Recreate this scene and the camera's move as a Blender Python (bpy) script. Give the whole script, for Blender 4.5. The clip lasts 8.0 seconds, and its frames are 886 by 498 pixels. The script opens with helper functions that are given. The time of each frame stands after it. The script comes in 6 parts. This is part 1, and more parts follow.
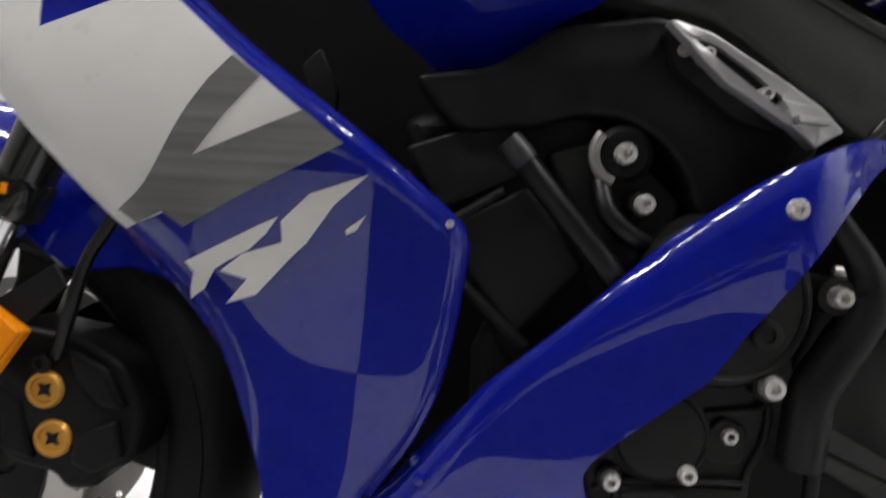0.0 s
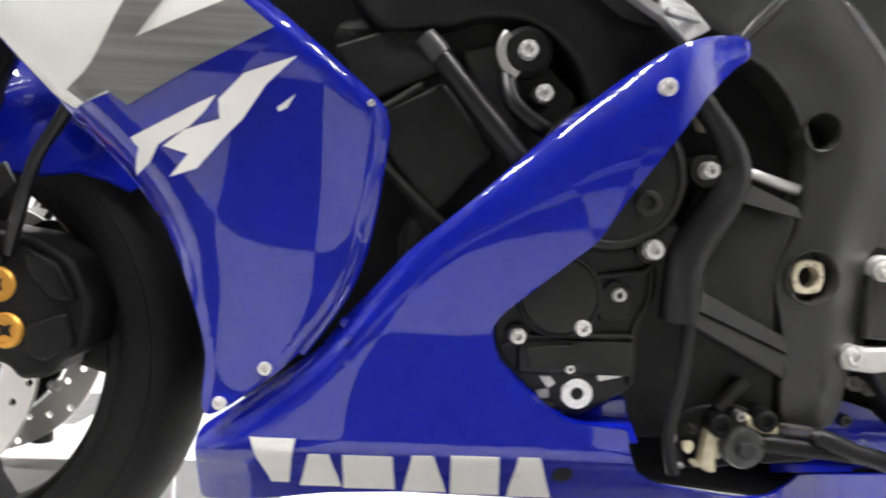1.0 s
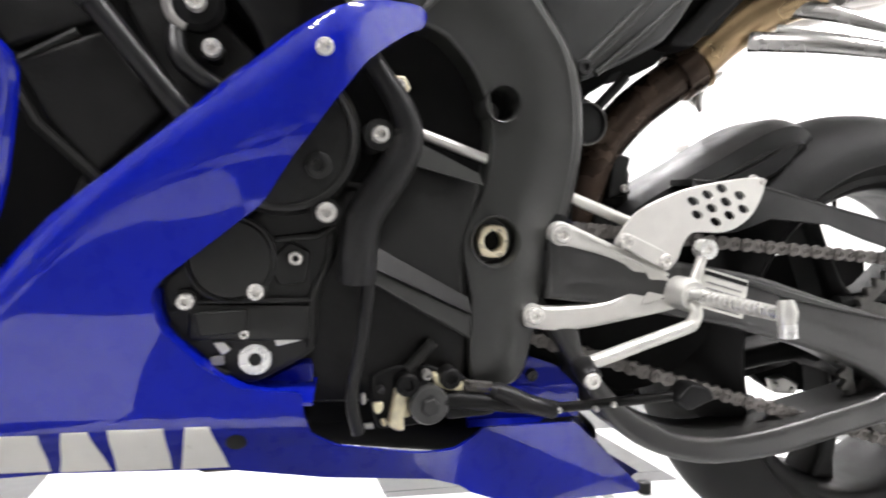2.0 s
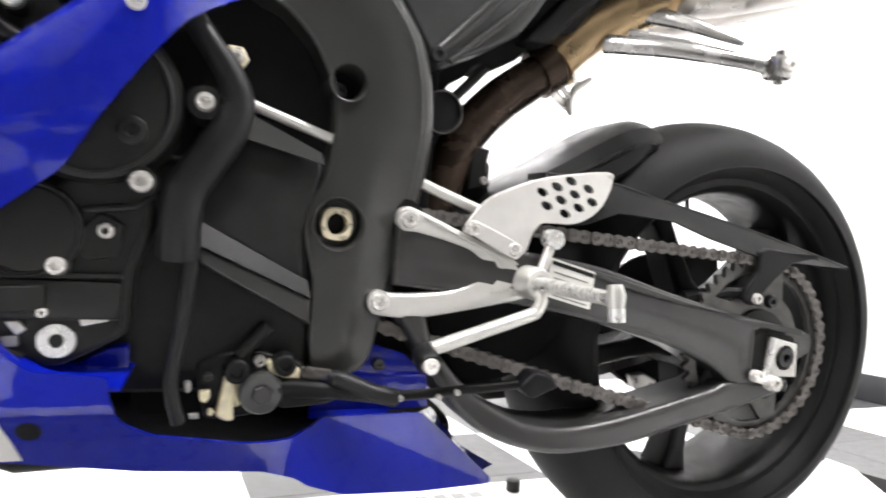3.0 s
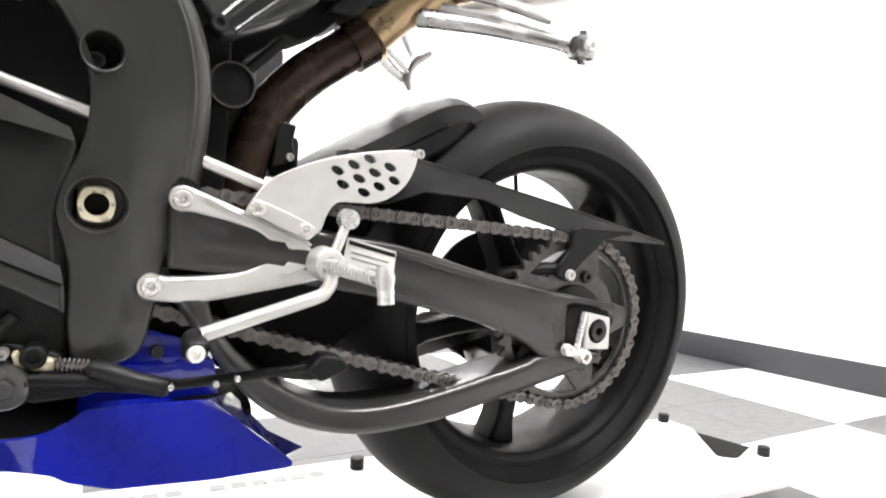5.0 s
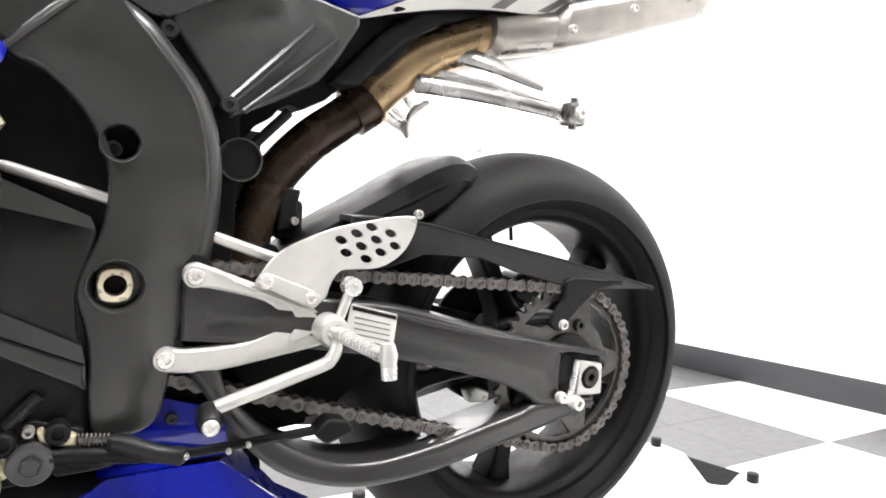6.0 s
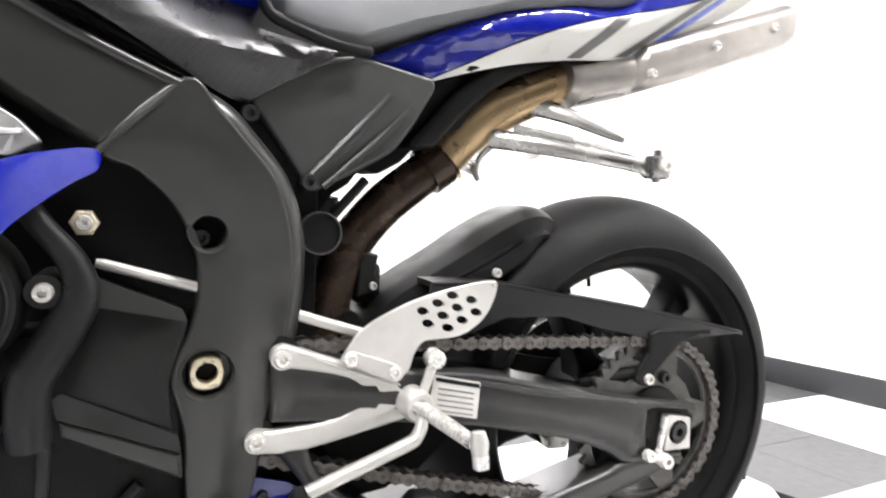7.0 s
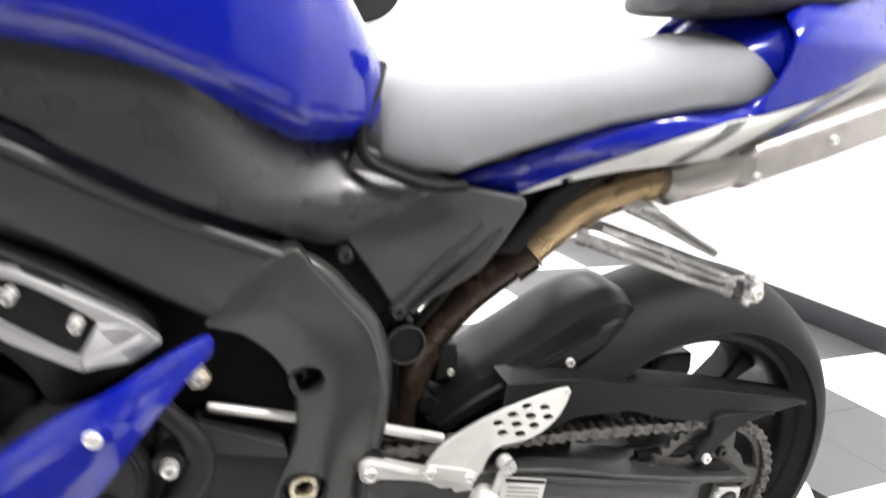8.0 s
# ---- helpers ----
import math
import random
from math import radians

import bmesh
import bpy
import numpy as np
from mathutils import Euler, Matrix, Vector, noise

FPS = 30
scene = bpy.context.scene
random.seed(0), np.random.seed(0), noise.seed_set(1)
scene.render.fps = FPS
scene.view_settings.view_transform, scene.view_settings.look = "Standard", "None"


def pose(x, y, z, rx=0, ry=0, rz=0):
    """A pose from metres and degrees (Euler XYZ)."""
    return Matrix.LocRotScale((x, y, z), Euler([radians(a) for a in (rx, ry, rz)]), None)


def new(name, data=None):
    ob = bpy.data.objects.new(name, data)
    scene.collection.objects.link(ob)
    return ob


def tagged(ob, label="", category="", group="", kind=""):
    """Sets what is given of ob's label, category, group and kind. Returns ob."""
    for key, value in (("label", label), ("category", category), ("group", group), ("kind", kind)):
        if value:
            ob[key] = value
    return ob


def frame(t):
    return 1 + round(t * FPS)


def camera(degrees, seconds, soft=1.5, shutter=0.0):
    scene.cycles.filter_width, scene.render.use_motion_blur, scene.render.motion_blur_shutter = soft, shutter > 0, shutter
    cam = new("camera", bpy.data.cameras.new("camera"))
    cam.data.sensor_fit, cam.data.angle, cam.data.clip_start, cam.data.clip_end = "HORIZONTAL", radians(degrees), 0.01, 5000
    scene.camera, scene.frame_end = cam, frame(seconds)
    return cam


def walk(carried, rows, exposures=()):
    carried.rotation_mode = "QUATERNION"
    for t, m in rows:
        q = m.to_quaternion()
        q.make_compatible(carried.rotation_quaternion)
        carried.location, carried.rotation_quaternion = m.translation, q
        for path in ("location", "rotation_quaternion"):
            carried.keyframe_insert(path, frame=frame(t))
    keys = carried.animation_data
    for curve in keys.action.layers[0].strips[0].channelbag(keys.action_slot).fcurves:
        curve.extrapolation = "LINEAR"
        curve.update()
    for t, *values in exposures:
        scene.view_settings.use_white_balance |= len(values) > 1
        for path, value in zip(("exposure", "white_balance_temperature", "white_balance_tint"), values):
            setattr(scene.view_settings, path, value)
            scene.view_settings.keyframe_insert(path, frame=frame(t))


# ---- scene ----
cam = camera(69.50, 8.0, soft=1.8, shutter=0.5)
PATH = [
    (0, -0.2461, -0.6900, 0.5759, 90.57, -3.02, 2.32),
    (0.4, -0.2599, -0.7198, 0.5178, 91.02, -2.50, 2.96),
    (0.5, -0.2600, -0.7254, 0.5069, 90.50, -2.15, 2.36),
    (1, -0.2137, -0.7483, 0.4859, 90.19, -2.34, -1.56),
    (1.5, -0.1559, -0.7631, 0.4850, 89.81, -3.15, -7.31),
    (1.7, -0.1081, -0.7585, 0.4799, 88.97, -1.95, -10.98),
    (2.8, -0.0134, -0.7709, 0.4565, 91.16, -4.19, -19.78),
    (3, 0.0104, -0.7665, 0.4483, 90.93, -3.41, -21.80),
    (3.5, 0.0619, -0.7821, 0.4474, 91.27, -4.61, -24.31),
    (4, 0.0862, -0.7973, 0.4420, 91.98, -6.28, -25.69),
    (4.5, 0.1074, -0.8014, 0.4450, 92.22, -6.89, -26.71),
    (5, 0.1349, -0.8083, 0.4638, 88.85, -3.03, -28.98),
    (5.2, 0.1326, -0.8174, 0.4844, 90.61, -3.72, -27.95),
    (6.3, 0.1084, -0.8352, 0.5501, 87.99, -2.43, -29.49),
    (6.5, 0.1069, -0.8296, 0.5626, 87.64, -2.27, -28.50),
    (7, 0.0928, -0.8046, 0.6149, 88.27, -0.98, -24.45),
    (7.5, 0.0878, -0.7474, 0.6776, 83.40, -4.17, -22.28),
    (8, 0.0578, -0.7609, 0.9018, 75.20, -3.86, -19.30),
]
EXPOSURES = [(0.0, 0.1), (0.4, 0.9), (1.0, 1.35), (2.8, 1.5), (5.0, 1.7), (7.0, 1.58), (8.0, 1.45)]
walk(cam, [(t, pose(x, y, z, rx, ry, rz)) for t, x, y, z, rx, ry, rz in PATH], EXPOSURES)

# ---- world and light ----
world = bpy.data.worlds.new("World")
scene.world = world
world.use_nodes = True
world.node_tree.nodes["Background"].inputs[0].default_value = (0.9, 0.95, 1.0, 1)
world.node_tree.nodes["Background"].inputs[1].default_value = 0.05


# ---- materials ----
def material(name, color, rough=0.5, metal=0.0, vary=0.12, scale=30.0, bump=0.0, bump_scale=400.0, coat=0.0,
             rough_vary=0.08, spec=0.5, emit=None, stretch=None, coat_ior=1.44):
    m = bpy.data.materials.new(name)
    m.use_nodes = True
    nt = m.node_tree
    b = nt.nodes["Principled BSDF"]
    b.inputs["Roughness"].default_value = rough
    b.inputs["Metallic"].default_value = metal
    b.inputs["Coat Weight"].default_value = coat
    b.inputs["Specular IOR Level"].default_value = spec
    b.inputs["Coat Roughness"].default_value = 0.025
    b.inputs["Coat IOR"].default_value = coat_ior
    tc = nt.nodes.new("ShaderNodeTexCoord")
    n1 = nt.nodes.new("ShaderNodeTexNoise")
    n1.inputs["Scale"].default_value = scale
    n1.inputs["Detail"].default_value = 6
    n2 = nt.nodes.new("ShaderNodeTexNoise")
    n2.inputs["Scale"].default_value = scale * 0.13
    n2.inputs["Detail"].default_value = 3
    where = tc.outputs["Object"]
    if stretch:
        mp = nt.nodes.new("ShaderNodeMapping")
        mp.inputs["Rotation"].default_value = [radians(a) for a in stretch[:3]]
        mp.inputs["Scale"].default_value = stretch[3:]
        nt.links.new(where, mp.inputs["Vector"])
        where = mp.outputs["Vector"]
    for n in (n1, n2):
        nt.links.new(where, n.inputs["Vector"])
    add = nt.nodes.new("ShaderNodeMath")
    add.operation = "ADD"
    nt.links.new(n1.outputs["Fac"], add.inputs[0])
    nt.links.new(n2.outputs["Fac"], add.inputs[1])
    rng = nt.nodes.new("ShaderNodeMapRange")
    rng.inputs["From Min"].default_value, rng.inputs["From Max"].default_value = 0.6, 1.4
    rng.inputs["To Min"].default_value, rng.inputs["To Max"].default_value = 1 - vary, 1 + vary
    nt.links.new(add.outputs[0], rng.inputs["Value"])
    mul = nt.nodes.new("ShaderNodeVectorMath")
    mul.operation = "SCALE"
    mul.inputs[0].default_value = color[:3]
    nt.links.new(rng.outputs[0], mul.inputs["Scale"])
    nt.links.new(mul.outputs[0], b.inputs["Base Color"])
    rr = nt.nodes.new("ShaderNodeMapRange")
    rr.inputs["From Min"].default_value, rr.inputs["From Max"].default_value = 0.3, 0.7
    rr.inputs["To Min"].default_value = max(0.02, rough - rough_vary)
    rr.inputs["To Max"].default_value = min(1.0, rough + rough_vary)
    nt.links.new(n1.outputs["Fac"], rr.inputs["Value"])
    nt.links.new(rr.outputs[0], b.inputs["Roughness"])
    if bump:
        n3 = nt.nodes.new("ShaderNodeTexNoise")
        n3.inputs["Scale"].default_value = bump_scale
        n3.inputs["Detail"].default_value = 4
        nt.links.new(tc.outputs["Object"], n3.inputs["Vector"])
        bp = nt.nodes.new("ShaderNodeBump")
        bp.inputs["Strength"].default_value = bump
        bp.inputs["Distance"].default_value = 0.001
        nt.links.new(n3.outputs["Fac"], bp.inputs["Height"])
        nt.links.new(bp.outputs[0], b.inputs["Normal"])
    if emit:
        b.inputs["Emission Color"].default_value = (*emit[:3], 1)
        b.inputs["Emission Strength"].default_value = emit[3]
    return m


BLUE = material("gloss blue paint", (0.002, 0.008, 0.28), 0.3, 0.0, 0.04, 60, coat=1.0, spec=0.05, coat_ior=1.56)
LIGHT_BLUE = material("light blue decal", (0.135, 0.19, 0.66), 0.3, 0.0, 0.04, 50, coat=0.9, spec=0.1)
SILVER_PAINT = material("silver white paint", (0.84, 0.84, 0.79), 0.3, 0.0, 0.03, 40, 0.03, 1200, coat=0.4, rough_vary=0.03)
GREY_DECAL = material("brushed grey decal", (0.17, 0.17, 0.165), 0.4, 0.3, 0.2, 90, 0.05, 700, coat=0.3)
STREAK_DECAL = material("streaked grey decal", (0.20, 0.20, 0.192), 0.4, 0.3, 0.55, 60, coat=0.4, stretch=(0, -32, 0, 0.08, 1, 2.2))
WHITE_DECAL = material("pale decal", (0.82, 0.81, 0.77), 0.35, 0.0, 0.05, 60)
FRAME_BLACK = material("satin dark grey frame paint", (0.0240, 0.0250, 0.0230), 0.30, 0.0, 0.03, 60, spec=0.6, rough_vary=0.003)
ARM_BLACK = material("satin black swingarm paint", (0.027, 0.027, 0.026), 0.3, 0.0, 0.14, 25, spec=0.6, rough_vary=0.02)
SUB_GREY = material("satin grey plastic", (0.046, 0.047, 0.046), 0.32, 0.0, 0.06, 60, spec=0.6, rough_vary=0.03)
HOSE_GREY = material("dusty rubber hose", (0.011, 0.011, 0.0115), 0.4, 0.0, 0.2, 40, 0.1, 500, spec=0.3)
FORK_BLACK = material("gloss black fork tube", (0.012, 0.012, 0.011), 0.14, 0.0, 0.1, 40, spec=0.7, rough_vary=0.03)
CHROME = material("hard chrome", (0.75, 0.75, 0.76), 0.1, 0.95, 0.05, 60, rough_vary=0.03)
CAST_GREY = material("dull grey casting", (0.36, 0.35, 0.33), 0.4, 0.6, 0.15, 60, 0.1, 800)
BLACK_PLASTIC = material("black plastic", (0.0095, 0.0095, 0.0095), 0.42, 0.0, 0.2, 40, 0.12, 900, spec=0.2)
CASE_BLACK = material("black engine casting", (0.013, 0.0132, 0.0126), 0.38, 0.0, 0.25, 35, 0.2, 700, spec=0.28)
ENGINE_DARK = material("dusty dark engine metal", (0.0115, 0.0115, 0.0108), 0.5, 0.0, 0.5, 30, 0.35, 300, spec=0.2)
DEEP_BLACK = material("gloss black casting", (0.008, 0.008, 0.008), 0.45, 0.0, 0.3, 40, 0.15, 700, spec=0.18)
# for dark inner parts, and for flat sheets that stand in for shade
CAVITY = material("black inner plastic and cavity shade", (0.010, 0.010, 0.0098), 0.8, 0.0, 0.3, 30, spec=0.08)
RUBBER = material("tyre rubber", (0.013, 0.013, 0.013), 0.6, 0.0, 0.25, 30, 0.25, 600, spec=0.18, rough_vary=0.05)
HOSE = material("black rubber hose", (0.0065, 0.0065, 0.007), 0.36, 0.0, 0.15, 40, 0.1, 500, spec=0.35)
ALU = material("cast aluminium", (0.68, 0.67, 0.635), 0.37, 0.6, 0.08, 60, 0.1, 800)
TRIM_ALU = material("bare trim aluminium", (0.45, 0.45, 0.445), 0.4, 0.7, 0.06, 80, rough_vary=0.02)
ALU_BRIGHT = material("bright aluminium", (0.88, 0.88, 0.86), 0.28, 0.75, 0.05, 80, 0.05, 900)
BOLT = material("zinc bolt steel", (0.80, 0.78, 0.74), 0.24, 0.45, 0.15, 200, 0.1, 900)
BOLT_DARK = material("black bolt steel", (0.05, 0.05, 0.05), 0.4, 0.6, 0.2, 200)
CHAIN_STEEL = material("dirty chain steel", (0.17, 0.16, 0.15), 0.5, 0.7, 0.5, 150, 0.2, 600)
SPROCKET_STEEL = material("worn dark sprocket steel", (0.115, 0.112, 0.107), 0.42, 0.75, 0.4, 80, 0.2, 500)
POLISHED = material("polished alloy", (0.43, 0.425, 0.41), 0.25, 0.95, 0.2, 40, 0.05, 500)
TITAN = material("heat tinted exhaust tube", (0.44, 0.32, 0.18), 0.3, 0.8, 0.5, 12, 0.1, 300)
TITAN_DARK = material("burnt exhaust tube", (0.065, 0.043, 0.030), 0.27, 0.55, 0.6, 22, 0.15, 300)
MUFFLER = material("brushed titanium muffler", (0.42, 0.40, 0.37), 0.34, 0.85, 0.35, 25, 0.12, 400)
BRASS = material("pale passivated steel", (0.82, 0.75, 0.52), 0.4, 0.35, 0.3, 120, 0.15, 700)
NUT_GOLD = material("pale passivated nut", (0.78, 0.70, 0.52), 0.32, 0.5, 0.12, 120, 0.08, 700)
GOLD = material("gold anodised bolt", (0.72, 0.36, 0.06), 0.42, 0.55, 0.1, 80)
ORANGE = material("orange reflector", (1.0, 0.31, 0.003), 0.3, 0.0, 0.06, 60, 0.1, 300, spec=0.25)
DISC = material("drilled brake disc steel", (0.78, 0.76, 0.71), 0.4, 0.5, 0.1, 60, 0.1, 500)
SEAT = material("grey seat vinyl", (0.205, 0.21, 0.218), 0.55, 0.0, 0.08, 30, 0.3, 1500, spec=0.2)
SEAT_DARK = material("dark seat vinyl", (0.03, 0.03, 0.032), 0.5, 0.0, 0.1, 30, 0.3, 1500)
STICKER = material("warning sticker", (0.72, 0.71, 0.66), 0.4, 0.0, 0.06, 60)
DOLLY_WHITE = material("white powder coat", (0.8, 0.8, 0.79), 0.4, 0.0, 0.03, 20, 0.04, 700)
WALL = material("white wall paint", (0.82, 0.82, 0.81), 0.7, 0.0, 0.03, 6, 0.1, 250)
CEIL = material("white ceiling board", (0.78, 0.78, 0.76), 0.85, 0.0, 0.05, 20, 0.3, 300)
BASE = material("dark grey cove base", (0.022, 0.023, 0.026), 0.45, 0.0, 0.1, 10, 0.05, 300)
TILE_WHITE = material("white floor tile", (0.74, 0.74, 0.73), 0.35, 0.0, 0.03, 12, 0.05, 160, rough_vary=0.05)
TILE_GREY = material("grey floor tile", (0.07, 0.071, 0.072), 0.35, 0.0, 0.12, 40, 0.08, 160, rough_vary=0.05)
GROUT = material("dark joint", (0.2, 0.2, 0.2), 0.8)
DARK_WALL = material("grey wall paint", (0.11, 0.11, 0.112), 0.7, 0.0, 0.05, 6, 0.1, 250)
LAMP = material("lit lamp diffuser", (0.9, 0.9, 0.9), 0.5, emit=(1.0, 0.97, 0.985, 9.0))


def carbon():
    m = material("carbon weave plastic", (0.045, 0.045, 0.046), 0.3, 0.1, 0.1, 30)
    nt = m.node_tree
    tc = nt.nodes.new("ShaderNodeTexCoord")
    ch = nt.nodes.new("ShaderNodeTexChecker")
    ch.inputs["Scale"].default_value = 330
    nt.links.new(tc.outputs["Object"], ch.inputs["Vector"])
    bp = nt.nodes.new("ShaderNodeBump")
    bp.inputs["Strength"].default_value = 0.12
    bp.inputs["Distance"].default_value = 0.0006
    nt.links.new(ch.outputs["Fac"], bp.inputs["Height"])
    nt.links.new(bp.outputs[0], nt.nodes["Principled BSDF"].inputs["Normal"])
    ch.inputs["Color1"].default_value = (0.024, 0.024, 0.0245, 1)
    ch.inputs["Color2"].default_value = (0.036, 0.036, 0.0365, 1)
    nt.links.new(ch.outputs["Color"], nt.nodes["Principled BSDF"].inputs["Base Color"])
    return m


CARBON = carbon()


# ---- mesh helpers ----
def part(name, bm, mat, parent=None, label="", smooth=35):
    me = bpy.data.meshes.new(name)
    bmesh.ops.recalc_face_normals(bm, faces=bm.faces)
    bm.to_mesh(me)
    bm.free()
    if smooth:
        for p in me.polygons:
            p.use_smooth = True
        me.set_sharp_from_angle(angle=radians(smooth))
    me.materials.append(mat)
    ob = new(name, me)
    if parent is not None:
        ob.parent = parent
    if label:
        ob["label"] = label
    return ob


def spline(pts, n=6, closed=False):
    """Catmull-Rom through points of any dimension."""
    p = [Vector(q) for q in pts]
    k = len(p)
    out = []
    for i in range(k if closed else k - 1):
        a, b, c, d = ((p[(i + j) % k]) if closed else p[min(max(i + j, 0), k - 1)] for j in (-1, 0, 1, 2))
        for s in range(n):
            t = s / n
            out.append(0.5 * (2 * b + (c - a) * t + (2 * a - 5 * b + 4 * c - d) * t * t + (3 * b - a - 3 * c + d) * t ** 3))
    if not closed:
        out.append(p[-1])
    return out


def rounded(pts, r, n=4):
    """A polygon with its corners rounded."""
    p = [Vector(q) for q in pts]
    out = []
    for i in range(len(p)):
        a, b, c = p[i - 1], p[i], p[(i + 1) % len(p)]
        rr = min(r, (a - b).length * 0.45, (c - b).length * 0.45)
        u, v = b + (a - b).normalized() * rr, b + (c - b).normalized() * rr
        for s in range(n + 1):
            t = s / n
            out.append((1 - t) ** 2 * u + 2 * t * (1 - t) * b + t * t * v)
    return out


def inset(pts, d):
    """The outline drawn in by d."""
    p = [Vector((q[0], q[1])) for q in pts]
    n = len(p)
    turn = sum(p[i - 1].x * p[i].y - p[i].x * p[i - 1].y for i in range(n))
    sign = 1 if turn > 0 else -1
    out = []
    for i in range(n):
        e0, e1 = p[i] - p[i - 1], p[(i + 1) % n] - p[i]
        if e0.length < 1e-7 or e1.length < 1e-7:
            e0 = e1 = p[(i + 1) % n] - p[i - 1]
        n0, n1 = Vector((-e0.y, e0.x)).normalized() * sign, Vector((-e1.y, e1.x)).normalized() * sign
        m = (n0 + n1).normalized()
        out.append(p[i] + m * d / max(0.6, m.dot(n0)))
    return out


def edge_distance(x, z, ring):
    best = 1e9
    for (ax, az), (bx, bz) in zip(ring, ring[1:] + ring[:1]):
        dx, dz = bx - ax, bz - az
        t = min(1.0, max(0.0, ((x - ax) * dx + (z - az) * dz) / max(1e-12, dx * dx + dz * dz)))
        best = min(best, (x - ax - t * dx) ** 2 + (z - az - t * dz) ** 2)
    return math.sqrt(best)


def plate(pts, y0, y1, bevel=0.002, holes=(), warp=None, segs=2, crown=0.0, reach=0.02, step=0.008):
    """A plate with the outline pts in x and z, from y0 (near) to y1, its near edge rounded. holes: outlines cut through."""
    bm = bmesh.new()
    clean = []
    for q in pts:
        if not clean or math.hypot(q[0] - clean[-1][0], q[1] - clean[-1][1]) > 2e-5:
            clean.append((q[0], q[1]))
    pts = clean
    levels = [(pts, y1)]
    if bevel:
        levels += [(inset(pts, bevel * (1 - math.cos(a))), y0 + bevel * (1 - math.sin(a))) for a in (math.pi / 2 * k / (segs + 1) for k in range(segs + 2))]
        levels.append((inset(pts, bevel * 1.25), y0))
    else:
        levels.append((pts, y0))
    rings = [[bm.verts.new((q[0], y, q[1])) for q in ring] for ring, y in levels]
    n = len(pts)
    for a, b in zip(rings, rings[1:]):
        for i in range(n):
            bm.faces.new((a[i], a[(i + 1) % n], b[(i + 1) % n], b[i]))
    front = [(rings[-1][i], rings[-1][(i + 1) % n]) for i in range(n)]
    back = [(rings[0][i], rings[0][(i + 1) % n]) for i in range(n)]
    for hole in holes:
        m = len(hole)
        u = [bm.verts.new((q[0], y0, q[1])) for q in hole]
        v = [bm.verts.new((q[0], y1, q[1])) for q in hole]
        for i in range(m):
            j = (i + 1) % m
            bm.faces.new((u[i], u[j], v[j], v[i]))
            front.append((u[i], u[j]))
            back.append((v[i], v[j]))
    for cap in (front, back):
        bmesh.ops.triangle_fill(bm, edges=[bm.edges.get(e) or bm.edges.new(e) for e in cap], use_beauty=True, use_dissolve=False)
    if crown:
        inner = [(q.x, q.y) for q in levels[-1][0]]
        for axis, k in ((Vector((1, 0, 0)), 0), (Vector((0, 0, 1)), 1)):
            lo, hi = min(q[k] for q in pts), max(q[k] for q in pts)
            c = math.ceil(lo / step + 0.01) * step
            while c < hi:
                flat = [f for f in bm.faces if all(abs(v.co.y - y0) < 1e-6 for v in f.verts)]
                geom = list({v for f in flat for v in f.verts}) + list({e for f in flat for e in f.edges}) + flat
                bmesh.ops.bisect_plane(bm, geom=geom, plane_co=axis * c, plane_no=axis, dist=1e-5)
                c += step
        for v in bm.verts:
            if abs(v.co.y - y0) < 1e-6:
                d = edge_distance(v.co.x, v.co.z, inner)
                v.co.y -= crown * (1 - math.exp(-(d / reach) ** 1.5))
    if warp:
        for v in bm.verts:
            v.co.y += warp(v.co.x, v.co.z)
    return bm


def skin(pts, yf, thick=0.003, step=0.02, lift=0.0, bevel=0.0):
    """A thin curved panel: the outline pts in x and z, its outer face at y = yf(x, z)."""
    bm = bmesh.new()
    vs = [bm.verts.new((q[0], 0, q[1])) for q in pts]
    f = bm.faces.new(vs)
    xs, zs = [q[0] for q in pts], [q[1] for q in pts]
    bm.normal_update()
    bmesh.ops.triangulate(bm, faces=[f], ngon_method="EAR_CLIP")
    for lo, hi, axis in ((min(xs), max(xs), Vector((1, 0, 0))), (min(zs), max(zs), Vector((0, 0, 1)))):
        c = math.ceil(lo / step + 0.01) * step
        while c < hi:
            bmesh.ops.bisect_plane(bm, geom=bm.verts[:] + bm.edges[:] + bm.faces[:], plane_co=axis * c, plane_no=axis, dist=1e-5)
            c += step
    bmesh.ops.remove_doubles(bm, verts=bm.verts[:], dist=2e-5)
    bmesh.ops.dissolve_degenerate(bm, edges=bm.edges[:], dist=1e-5)
    r = bmesh.ops.extrude_face_region(bm, geom=bm.faces[:])
    back = {g for g in r["geom"] if isinstance(g, bmesh.types.BMVert)}
    for v in bm.verts:
        v.co.y = yf(v.co.x, v.co.z) + (thick if v in back else 0.0) - lift
    return bm


